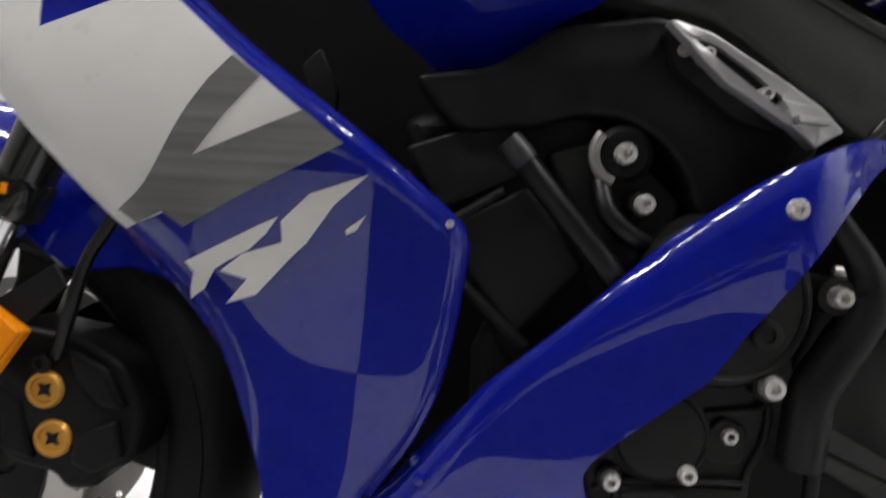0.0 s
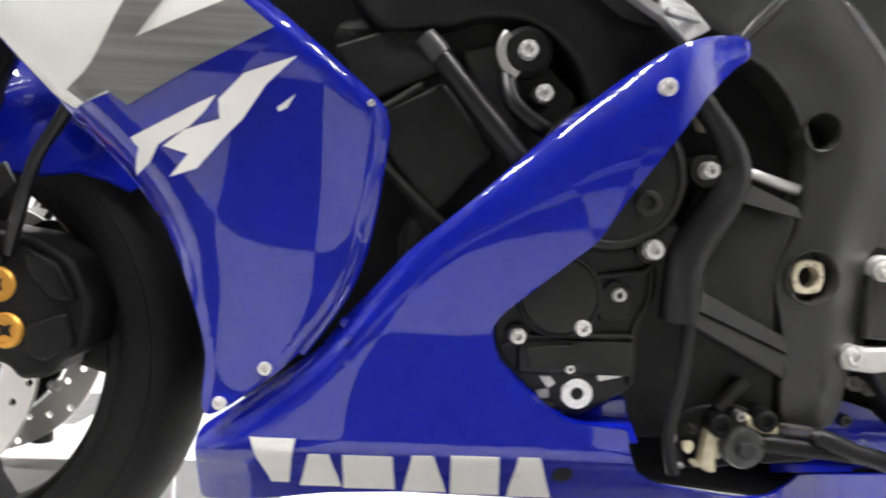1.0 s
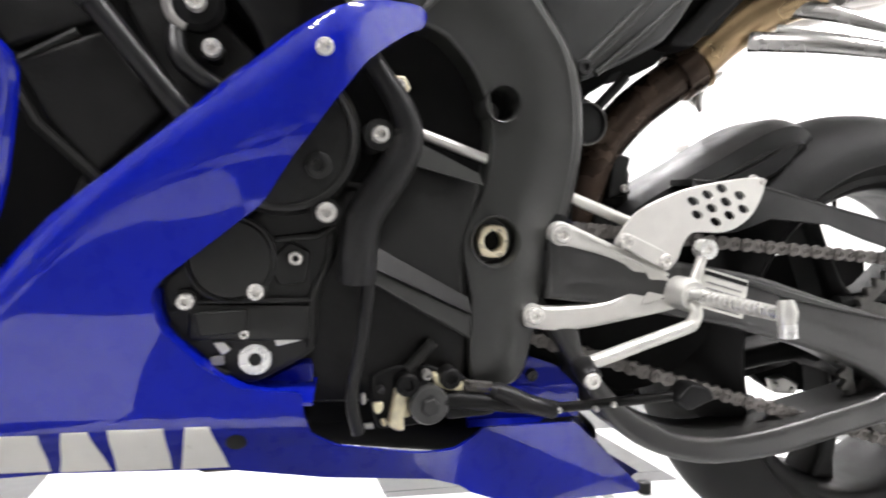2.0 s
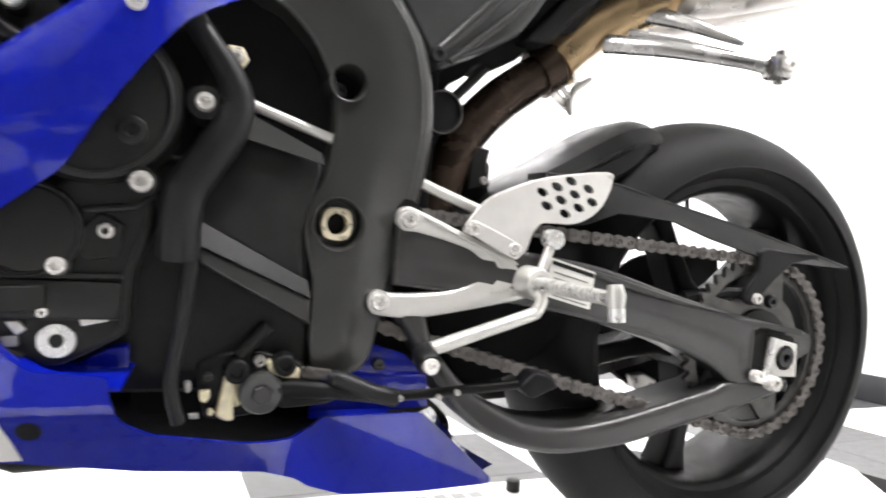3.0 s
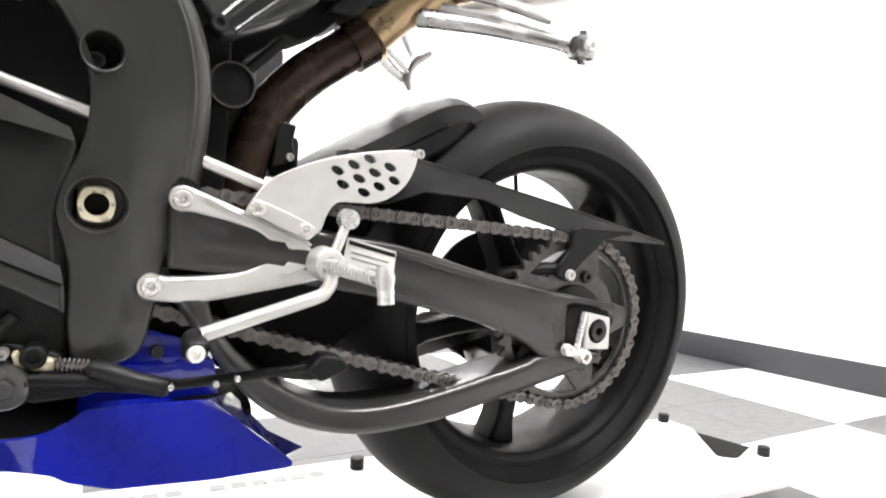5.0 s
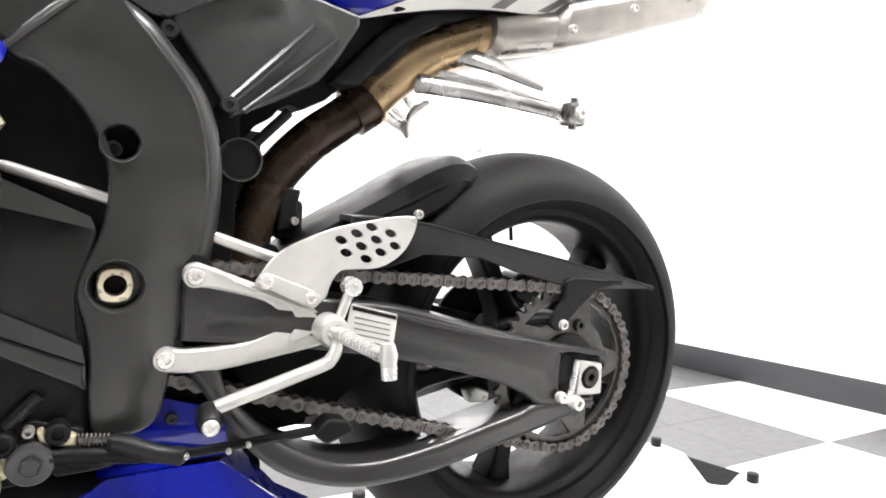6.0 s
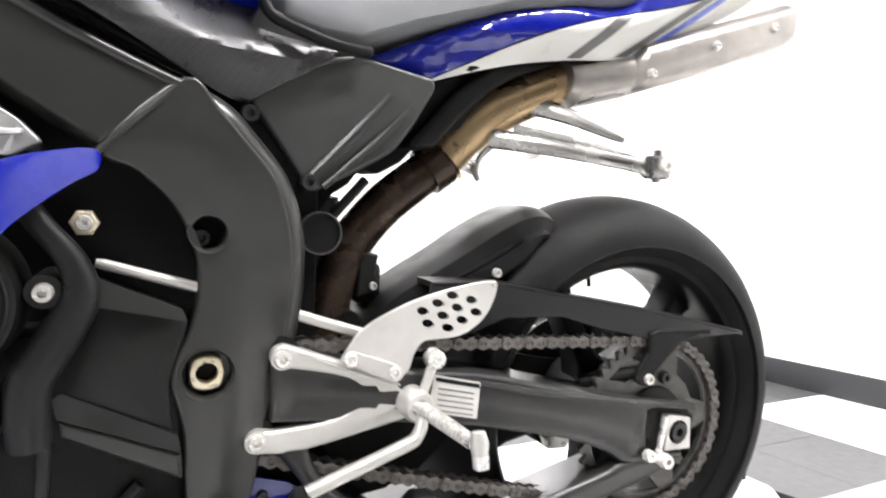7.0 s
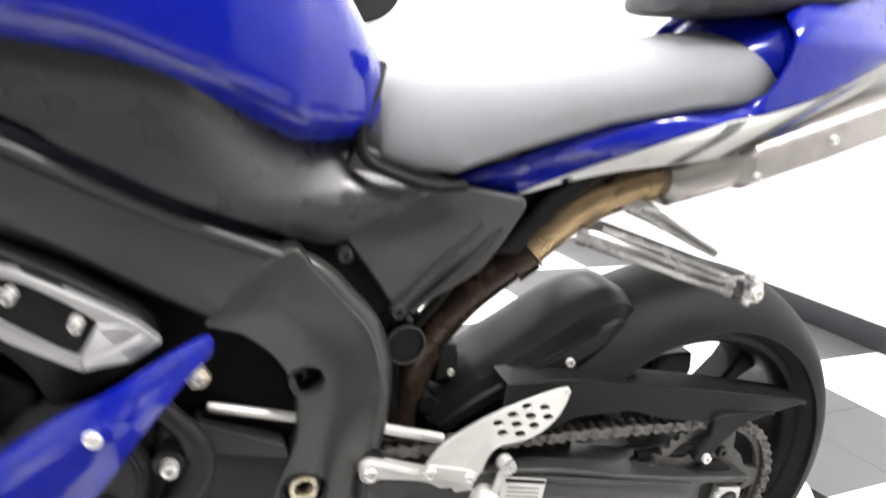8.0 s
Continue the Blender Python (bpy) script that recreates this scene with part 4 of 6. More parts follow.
gen = part("generator_cover", lathe([(0.064, -0.14), (0.064, -0.190), (0.060, -0.1965), (0.055, -0.198), (0.053, -0.2005), (0.0, -0.2025)], -0.062, 0.531, 56, False), CASE_BLACK, bike, "round black generator cover")
part("cover_ring", lathe([(0.0565, -0.196), (0.0565, -0.2015), (0.0545, -0.203), (0.0525, -0.2015), (0.0525, -0.196)], -0.062, 0.531, 56), CASE_BLACK, gen)
bolt(gen, -0.034, -0.2025, 0.510, 0.011, 0.003, CASE_BLACK, "cover_screw")
pump = part("water_pump_cover", plate(rounded([(-0.157, 0.41), (-0.12, 0.447), (-0.075, 0.475), (-0.02, 0.48), (-0.012, 0.44), (-0.028, 0.40), (-0.028, 0.352), (-0.05, 0.338), (-0.08, 0.322), (-0.12, 0.335), (-0.15, 0.37)], 0.01), -0.182, -0.14, 0.006, segs=3), CASE_BLACK, bike, "black engine side cover")
part("cover_dome", lathe([(0.036, -0.18), (0.036, -0.188), (0.031, -0.194), (0.0, -0.196)], -0.10, 0.43, 36, False), CASE_BLACK, pump)
part("dome_ring", lathe([(0.036, -0.184), (0.036, -0.1915), (0.0345, -0.1925), (0.0325, -0.1915), (0.0325, -0.184)], -0.10, 0.43, 40), CASE_BLACK, pump)
part("cover_rib", tube([(-0.066, -0.183, 0.447), (-0.03, -0.186, 0.452), (-0.018, -0.184, 0.462)], 0.003, 8), CASE_BLACK, pump)
part("cover_rib", tube(spline([(-0.020, -0.180, 0.47), (-0.022, -0.184, 0.43), (-0.034, -0.184, 0.40), (-0.034, -0.184, 0.355)], 4), 0.003, 8), CASE_BLACK, pump)
part("cover_rib", tube([(-0.148, -0.183, 0.376), (-0.125, -0.185, 0.345), (-0.10, -0.184, 0.333)], 0.0028, 8), CASE_BLACK, pump)
part("cover_pad", plate(rounded([(-0.072, 0.428), (-0.054, 0.446), (-0.036, 0.438), (-0.038, 0.412), (-0.062, 0.408)], 0.004), -0.187, -0.18, 0.002), CASE_BLACK, pump)
part("cover_pad", plate(rounded([(-0.128, 0.386), (-0.086, 0.389), (-0.086, 0.37), (-0.122, 0.366)], 0.003), -0.193, -0.188, 0.0015), CASE_BLACK, pump)
part("cover_block", box(-0.132, -0.035, -0.19, -0.178, 0.362, 0.393, 0.004), CASE_BLACK, pump)
part("cover_seam", tube([(-0.145, -0.184, 0.385), (-0.125, -0.188, 0.394), (-0.035, -0.188, 0.397)], 0.002, 6), CASE_BLACK, pump)
for x, y, z, r in ((-0.026, -0.196, 0.472, 0.0088), (-0.049, -0.184, 0.432, 0.0062), (-0.08, -0.192, 0.404, 0.007), (-0.134, -0.190, 0.395, 0.007), (-0.088, -0.186, 0.368, 0.004)):
    bolt(pump, x, y, z, r, 0.008)
    part("bolt_boss", lathe([(r * 1.35, -0.15), (r * 1.35, y + 0.001), (0.0, y + 0.001)], x, z, 18, False), CASE_BLACK, pump)
part("drain_cap", lathe([(0.0145, -0.15), (0.0145, -0.180), (0.0132, -0.1835), (0.0055, -0.1835), (0.0045, -0.1765), (0.0, -0.1765)], -0.079, 0.345, 28, False), ALU_BRIGHT, pump, "bright aluminium filler cap")
part("cover_tab", plate(rounded([(-0.113, 0.36), (-0.104, 0.361), (-0.098, 0.354), (-0.105, 0.349)], 0.002), -0.186, -0.182, 0.001), ALU, pump)
part("cover_tab", plate(rounded([(-0.115, 0.348), (-0.104, 0.350), (-0.103, 0.341), (-0.113, 0.340)], 0.002), -0.186, -0.182, 0.001), CAST_GREY, pump)
part("cover_tab", plate(rounded([(-0.064, 0.363), (-0.042, 0.369), (-0.042, 0.362), (-0.062, 0.357)], 0.002), -0.188, -0.184, 0.001), ALU, pump)
bolt(bike, 0.016, -0.196, 0.539, 0.0076, 0.009, BOLT)
part("bolt_boss", lathe([(0.0135, -0.14), (0.0135, -0.195), (0.0, -0.195)], 0.016, 0.539, 20, False), CASE_BLACK, bike)
part("side_hose", tube(spline([(0.0, -0.185, 0.61), (0.013, -0.19, 0.592), (0.036, -0.19, 0.56), (0.040, -0.19, 0.532), (0.022, -0.19, 0.497), (0.006, -0.19, 0.468), (0.003, -0.19, 0.44), (0.004, -0.185, 0.415)], 6), [0.010] * 8 + [0.010 + 0.0065 * min(1, k / 14) for k in range(35)], 16), HOSE_GREY, bike, "black rubber coolant hose")
part("drain_hose", tube(spline([(0.006, -0.188, 0.47), (0.013, -0.187, 0.415), (0.010, -0.185, 0.36), (0.004, -0.18, 0.31), (0.012, -0.175, 0.275)], 6), 0.0056, 12), HOSE_GREY, bike, "thin black drain hose")
part("hose_collar", tube([(0.0375, -0.19, 0.548), (0.0385, -0.19, 0.545), (0.0395, -0.19, 0.537), (0.0395, -0.19, 0.534)], [0.0105, 0.0125, 0.0125, 0.0105], 18), DEEP_BLACK, bike)
part("hose_clip", box(0.030, 0.052, -0.2, -0.17, 0.531, 0.536, 0.001), CASE_BLACK, bike)
cover = part("sprocket_cover", plate(rounded([(0.036, 0.545), (0.118, 0.512), (0.124, 0.50), (0.108, 0.442), (0.112, 0.38), (0.016, 0.438), (0.012, 0.47)], 0.006), -0.145, -0.115, 0.005, segs=3, crown=0.007, reach=0.025), CASE_BLACK, bike, "black sprocket cover")
# lip and band get paler paint than the cover, for light they catch
part("cover_lip", skin([(0.038, 0.548), (0.118, 0.514), (0.122, 0.503), (0.045, 0.520)], lambda x, z: -0.157 + 0.3 * (z - 0.522 + 0.23 * (x - 0.04)), 0.004, 0.01), FRAME_BLACK, cover)
part("cover_ridge", skin([(0.0144, 0.4392), (0.0213, 0.4426), (0.060, 0.4235), (0.1143, 0.396), (0.1175, 0.381), (0.068, 0.4026), (0.0193, 0.4233)], lambda x, z: -0.158 + 0.55 * max(0.0, z - (0.4233 - 0.43 * (x - 0.0193))), 0.02, 0.01), CASE_BLACK, cover)
part("cover_band", plate(rounded([(0.0194, 0.4223), (0.068, 0.4016), (0.1176, 0.3798), (0.1191, 0.3552), (0.0705, 0.3805), (0.021, 0.4068)], 0.003), -0.1565, -0.12, 0.003), FRAME_BLACK, cover)
# black sheets and a filler stand in for deep shade inside the frame
part("upper_shade", plate(rounded([(-0.16, 0.72), (-0.10, 0.715), (0.05, 0.70), (0.13, 0.64), (0.15, 0.50), (0.0, 0.44), (-0.10, 0.5), (-0.16, 0.60)], 0.01), -0.112, -0.105, 0.001), CAVITY, bike)
part("lower_shade", plate(rounded([(-0.03, 0.40), (0.24, 0.40), (0.24, 0.27), (-0.03, 0.26)], 0.01), -0.105, -0.10, 0.001), CAVITY, bike)
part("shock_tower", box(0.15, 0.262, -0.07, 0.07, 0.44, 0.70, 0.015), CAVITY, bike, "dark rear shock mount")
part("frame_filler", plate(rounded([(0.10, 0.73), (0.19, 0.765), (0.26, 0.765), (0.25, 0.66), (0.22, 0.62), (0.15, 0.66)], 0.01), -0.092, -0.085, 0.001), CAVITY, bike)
part("shift_rod", tube([(0.047, -0.131, 0.5545), (0.053, -0.131, 0.5530), (0.1326, -0.129, 0.5298), (0.205, -0.121, 0.506), (0.245, -0.1195, 0.4925), (0.300, -0.1195, 0.4745)], [0.004, 0.0052, 0.0054, 0.0056, 0.0062, 0.0062], 20), ALU, bike, "bright gear shift rod")
part("mount_nut", plate([(0.039 + 0.012 * math.cos(math.pi / 3 * k), 0.59 + 0.012 * math.sin(math.pi / 3 * k)) for k in range(6)], -0.14, -0.128, 0.002), NUT_GOLD, bike, "worn steel mount nut")
bolt(bike, 0.039, -0.14, 0.59, 0.007, 0.004)

# ---- footrest ----
hanger = part("footrest_bracket", plate(spline([(0.1989, 0.4592), (0.2009, 0.4683), (0.2091, 0.4728), (0.221, 0.4702), (0.2662, 0.4533), (0.3245, 0.4311), (0.3468, 0.4196), (0.362, 0.413), (0.367, 0.402), (0.362, 0.390), (0.3504, 0.3859), (0.3011, 0.3753), (0.2323, 0.3625), (0.1886, 0.3637), (0.1775, 0.3683), (0.1744, 0.3767), (0.1775, 0.3857), (0.1864, 0.3893), (0.2019, 0.3862), (0.2515, 0.3897), (0.2797, 0.3981), (0.2928, 0.4128), (0.2844, 0.4295), (0.2624, 0.4384), (0.2212, 0.4473), (0.2068, 0.4482)], 3, True),
                                        -0.144, -0.130, 0.0045, segs=3), ALU, bike, "cast aluminium footrest bracket")
for x, z in ((0.2096, 0.4598), (0.1859, 0.378)):
    part("spacer_ring", lathe([(0.0205, -0.118), (0.0205, -0.1335), (0.0, -0.1335)], x, z, 28, False), DEEP_BLACK, hanger)
    part("bracket_pad", lathe([(0.0112, -0.13), (0.0112, -0.1462), (0.0, -0.1462)], x, z, 24, False), ALU, hanger)
    bolt(hanger, x, -0.1465, z, 0.0088, 0.005)
part("bracket_web", plate(spline([(0.226, 0.4635), (0.268, 0.448), (0.318, 0.4285), (0.338, 0.415), (0.332, 0.399), (0.306, 0.3905), (0.312, 0.410), (0.303, 0.430), (0.270, 0.444)], 3, True), -0.1452, -0.142, 0.0012), ALU, hanger)
# heel guard, leaning in towards its rear end
lean = lambda x, z: 0.105 * (x - 0.275)
slots = []
for r, cols in enumerate((3, 4, 3)):
    for c in range(cols):
        sx, sz = (0.359, 0.366, 0.391)[r] + 0.0182 * c, (0.501, 0.487, 0.4805)[r] + 0.0078 * c
        slots.append([(sx + 0.0074 * math.cos(q) + 0.002 * math.sin(q), sz + 0.0040 * math.sin(q) - 0.0028 * math.cos(q)) for q in (2 * math.pi * k / 12 for k in range(12))])
heel = part("heel_guard", plate(spline([(0.268, 0.452), (0.272, 0.464), (0.290, 0.486), (0.320, 0.502), (0.359, 0.516), (0.416, 0.528), (0.446, 0.5315), (0.4545, 0.5285), (0.453, 0.513), (0.442, 0.492), (0.424, 0.477), (0.403, 0.4695), (0.379, 0.4685), (0.361, 0.467), (0.351, 0.455), (0.345, 0.438), (0.335, 0.430), (0.324, 0.431), (0.290, 0.447)], 4, True), -0.1505, -0.1465, 0.0012, slots, warp=lean), ALU, bike, "aluminium heel guard with slotted holes")
part("guard_mount", plate(spline([(0.268, 0.457), (0.276, 0.4645), (0.290, 0.4605), (0.329, 0.4455), (0.338, 0.437), (0.332, 0.428), (0.321, 0.430), (0.280, 0.448)], 3, True), -0.1545, -0.1500, 0.0012, warp=lean), ALU, heel, "bright guard mount")
bolt(heel, 0.2762, -0.1535, 0.456, 0.0078, 0.004)
bolt(heel, 0.3266, -0.1490, 0.4378, 0.0072, 0.004)
bolt(heel, 0.4505, -0.1325, 0.5275, 0.0032, 0.003)
lever = part("shift_lever", tube(spline([(0.348, -0.160, 0.402), (0.348, -0.176, 0.390), (0.340, -0.184, 0.380), (0.328, -0.188, 0.3745), (0.2665, -0.192, 0.3553), (0.2253, -0.195, 0.3425)], 5), 0.0068, 14), ALU, bike, "aluminium gear lever")
part("lever_rubber", tube([(0.2205, -0.184, 0.3375), (0.2205, -0.188, 0.337), (0.219, -0.207, 0.332), (0.219, -0.2115, 0.331)], [0.009, 0.0115, 0.0115, 0.009], 16), HOSE, lever, "black rubber lever tip")
bolt(lever, 0.219, -0.212, 0.3302, 0.0078, 0.004)
part("lever_arm", tube(spline([(0.348, -0.160, 0.404), (0.358, -0.156, 0.420), (0.3685, -0.153, 0.447)], 4), [0.0085, 0.008, 0.0072] + [0.0055] * 6, 12), ALU, lever)
part("rod_eye", lathe([(0.0105, -0.160), (0.0105, -0.146), (0.0045, -0.146), (0.0045, -0.160)], 0.3698, 0.4515, 20), ALU_BRIGHT, lever)
bolt(lever, 0.3698, -0.158, 0.4515, 0.0045, 0.002)
part("lever_boss", lathe([(0.0175, -0.135), (0.0175, -0.166), (0.0145, -0.172), (0.009, -0.172), (0.008, -0.167), (0.0, -0.167)], 0.3475, 0.4045, 26, False), ALU, lever)
peg = part("footpeg", tube(spline([(0.347, -0.166, 0.405), (0.350, -0.185, 0.405), (0.354, -0.225, 0.405), (0.3575, -0.272, 0.405), (0.358, -0.282, 0.405)], 4), [0.011, 0.011, 0.011, 0.0108, 0.0106] + [0.0104 - 0.0002 * k for k in range(8)] + [0.0088, 0.0088, 0.0085, 0.007], 16, flat=0.68), ALU_BRIGHT, bike, "knurled aluminium footpeg")
for k in range(12):
    t = k / 11
    part("peg_ring", tube([(lerp(0.351, 0.357, t), lerp(-0.190, -0.268, t), 0.405), (lerp(0.351, 0.357, t), lerp(-0.190, -0.268, t) - 0.003, 0.405)], lerp(0.0114, 0.0096, t), 16, flat=0.7), ALU, peg)
part("peg_end", tube([(0.358, -0.281, 0.418), (0.3585, -0.283, 0.408), (0.3595, -0.284, 0.393)], [0.0065, 0.009, 0.0065], 14), ALU, peg)
part("peg_bolt", tube([(0.3595, -0.284, 0.398), (0.3605, -0.285, 0.386)], 0.0075, 14), ALU_BRIGHT, peg)

# ---- side stand ----
stand = part("side_stand", tube(spline([(0.080, -0.158, 0.298), (0.11, -0.162, 0.299), (0.16, -0.168, 0.295), (0.20, -0.170, 0.292), (0.25, -0.172, 0.295), (0.34, -0.175, 0.303)], 5), [0.009] * 8 + [0.0075] * 8 + [0.005] * 10, 14), DEEP_BLACK, bike, "folded black side stand")
part("stand_foot", plate(rounded([(0.325, 0.302), (0.340, 0.318), (0.362, 0.314), (0.370, 0.302), (0.34, 0.290)], 0.005), -0.19, -0.168, 0.003), BLACK_PLASTIC, stand)
part("stand_sleeve", tube([(0.1392, -0.164, 0.3100), (0.1425, -0.166, 0.3087), (0.1561, -0.168, 0.3040), (0.1762, -0.171, 0.2962), (0.2010, -0.174, 0.2905), (0.2035, -0.174, 0.2900)], [0.006, 0.0088, 0.0095, 0.009, 0.0085, 0.006], 16), HOSE_GREY, stand)
for x, z in ((0.204, 0.292), (0.243, 0.292), (0.262, 0.296)):
    bolt(stand, x, -0.178, z, 0.003, 0.003)
part("stand_plate", plate(rounded([(0.0231, 0.3205), (0.0468, 0.3287), (0.0773, 0.3304), (0.1177, 0.3179), (0.1186, 0.3105), (0.1106, 0.3029), (0.0941, 0.2758), (0.0694, 0.2708), (0.0335, 0.2681), (0.0272, 0.2910)], 0.006), -0.149, -0.135, 0.003), DEEP_BLACK, stand, "black stand mounting plate")
part("stand_hub", lathe([(0.0188, -0.145), (0.0188, -0.166), (0.0172, -0.169), (0.0155, -0.1685), (0.0, -0.1695)], 0.0785, 0.2959, 36, False), SUB_GREY, stand, "dark grey stand hub")
part("hub_cap", plate([(0.0785 + 0.0088 * math.cos(math.pi / 3 * k + 0.3), 0.2959 + 0.0088 * math.sin(math.pi / 3 * k + 0.3)) for k in range(6)], -0.175, -0.169, 0.0015), BOLT_DARK, stand)
part("stand_fork", plate(rounded([(0.0908, 0.3057), (0.1345, 0.3010), (0.1464, 0.297), (0.1464, 0.287), (0.1364, 0.2839), (0.0957, 0.2807)], 0.005), -0.166, -0.150, 0.004), DEEP_BLACK, stand)
part("stand_link", tube([(0.0785 + 0.0222 * math.cos(a), -0.156, 0.2959 + 0.0215 * math.sin(a)) for a in (radians(q) for q in range(125, 216, 10))], 0.0038, 10), BRASS, stand, "worn pale brass coloured stand link")
part("stand_link", plate(rounded([(0.0472, 0.3101), (0.0554, 0.3046), (0.0581, 0.2988), (0.0557, 0.2871), (0.0571, 0.2707), (0.0500, 0.2700), (0.0416, 0.2751), (0.0441, 0.2891)], 0.003), -0.162, -0.150, 0.002), BRASS, stand, "worn pale brass coloured stand link")
part("stand_link", plate(rounded([(0.0818, 0.3223), (0.0865, 0.3242), (0.0898, 0.3143), (0.1011, 0.3094), (0.1080, 0.3175), (0.1125, 0.3152), (0.1130, 0.3050), (0.1036, 0.3063), (0.0846, 0.3121)], 0.0018), -0.160, -0.148, 0.002), BRASS, stand, "worn pale brass coloured stand link")
part("stand_tab", plate(rounded([(0.0266, 0.2967), (0.0358, 0.2977), (0.0365, 0.2913), (0.0320, 0.2861), (0.0278, 0.2887)], 0.002), -0.160, -0.154, 0.001), BRASS, stand)
part("stand_tab", plate(rounded([(0.0143, 0.3042), (0.0182, 0.3066), (0.0207, 0.3011), (0.0193, 0.2958), (0.0161, 0.2957)], 0.002), -0.160, -0.154, 0.001), CAST_GREY, stand)
part("stand_tab", plate(rounded([(0.0196, 0.2767), (0.0276, 0.2773), (0.0281, 0.2727), (0.0204, 0.2726)], 0.001), -0.160, -0.154, 0.001), CAST_GREY, stand)
for x, z, r in ((0.0569, 0.3152, 0.0108), (0.0982, 0.3205, 0.0100)):
    part("stand_bush", lathe([(r, -0.148), (r, -0.166), (r - 0.002, -0.1675), (r * 0.55, -0.1675), (r * 0.5, -0.164), (0.0, -0.164)], x, z, 28, False), DEEP_BLACK, stand)
for x, z, r, m in ((0.0760, 0.3232, 0.0050, CAST_GREY), (0.0334, 0.3096, 0.0035, BOLT_DARK), (0.0373, 0.2785, 0.0025, BRASS)):
    bolt(stand, x, -0.158, z, r, 0.006, m, "stand_bolt")
part("stand_rod", tube([(0.0585, -0.152, 0.326), (0.083, -0.15, 0.353)], 0.006, 10), CASE_BLACK, stand)
part("stand_spring", tube([(0.114 + 0.0005 * k, -0.164 + 0.0050 * math.sin(k * 0.9), 0.3138 - 0.00005 * k + 0.0050 * math.cos(k * 0.9)) for k in range(52)], 0.0011, 6), CHAIN_STEEL, stand)
part("oil_pan", loft([oval(x, h, a, b, 3) for x, h, a, b in ((-0.17, 0.05, 0.2, 0.24), (-0.13, 0.06, 0.185, 0.24), (-0.06, 0.06, 0.187, 0.24), (-0.03, 0.045, 0.205, 0.24))]), ENGINE_DARK, bike, "dark engine sump")

# ---- swingarm ----
arm = part("swingarm", plate(spline([(0.20, 0.457), (0.2915, 0.4421), (0.3627, 0.4343), (0.4486, 0.4235), (0.547, 0.3985), (0.647, 0.3765)], 4) + [Vector(q) for q in ((0.772, 0.3562), (0.7735, 0.350), (0.698, 0.3585), (0.686, 0.3555), (0.687, 0.302), (0.695, 0.2948), (0.752, 0.2907), (0.751, 0.2815), (0.7124, 0.2802), (0.6633, 0.285), (0.648, 0.2902))]
                             + spline([(0.642, 0.2955), (0.623, 0.3077), (0.5669, 0.3304), (0.4828, 0.352), (0.4069, 0.368), (0.2995, 0.3842), (0.20, 0.394)], 3), -0.142, -0.075, 0.006, segs=3, crown=0.006, reach=0.016, step=0.010), ARM_BLACK, bike, "dark grey braced aluminium swingarm")
part("arm_crease", plate(spline([(0.40, 0.4265), (0.47, 0.412), (0.56, 0.391), (0.66, 0.3715), (0.56, 0.386), (0.47, 0.404)], 3, True), -0.1495, -0.146, 0.002), ARM_BLACK, arm)
brace = part("arm_brace", plate(spline([(0.70, 0.2935), (0.6461, 0.2902), (0.6277, 0.2825), (0.5771, 0.2706), (0.4989, 0.2525), (0.4261, 0.2423), (0.3702, 0.2476), (0.3286, 0.266), (0.2948, 0.2864), (0.2675, 0.312), (0.2464, 0.3398), (0.235, 0.37), (0.205, 0.37), (0.2241, 0.3385), (0.2517, 0.2999), (0.2796, 0.2656), (0.3136, 0.2389), (0.361, 0.2198), (0.4196, 0.2108), (0.5045, 0.2181), (0.5831, 0.2362), (0.6689, 0.256), (0.745, 0.277), (0.750, 0.2865)], 3, True), -0.1435, -0.078, 0.009, segs=4), ARM_BLACK, arm, "curved lower swingarm brace")
# three thin black sheets put shade into the gaps behind arm and brace
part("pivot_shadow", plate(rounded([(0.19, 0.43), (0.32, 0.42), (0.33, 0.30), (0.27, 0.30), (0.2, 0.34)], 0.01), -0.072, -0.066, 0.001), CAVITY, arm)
part("link_shadow", plate(rounded([(0.24, 0.35), (0.34, 0.32), (0.36, 0.268), (0.31, 0.262), (0.262, 0.275)], 0.008), -0.06, -0.054, 0.001), CAVITY, arm)
part("arm_shadow", plate(spline([(0.25, 0.39), (0.36, 0.375), (0.44, 0.358), (0.40, 0.31), (0.36, 0.285), (0.30, 0.29)], 3, True), -0.085, -0.078, 0.002), CAVITY, arm)
mirrored(arm)
mirrored(brace)
part("axle_slot", plate(rounded([(0.694, 0.354), (0.772, 0.346), (0.772, 0.291), (0.694, 0.293)], 0.006), -0.128, -0.122, 0.002), BLACK_PLASTIC, arm)
adjuster = part("chain_adjuster", plate(rounded([(0.7223, 0.3465), (0.763, 0.3385), (0.766, 0.2945), (0.7194, 0.2955)], 0.003), -0.140, -0.128, 0.002, [disc(0.7421, 0.3205, 0.0165, 20)]), ALU, arm, "aluminium chain adjuster frame")
part("adjuster_rod", tube([(0.707, -0.150, 0.349), (0.6976, -0.150, 0.2926)], 0.0042, 10), ALU_BRIGHT, arm)
part("axle_end", lathe([(0.0125, -0.12), (0.0125, -0.143), (0.006, -0.143), (0.005, -0.13), (0.0, -0.13)], 0.7421, 0.3205, 24, False), BOLT_DARK, arm)
bolt(arm, 0.7065, -0.153, 0.2915, 0.010, 0.010, BOLT)
part("adjuster_bolt", tube([(0.680, -0.15, 0.2985), (0.7065, -0.152, 0.2915)], 0.0055, 12), BOLT, arm)
bolt(arm, 0.6828, -0.151, 0.2997, 0.008, 0.006, BOLT)
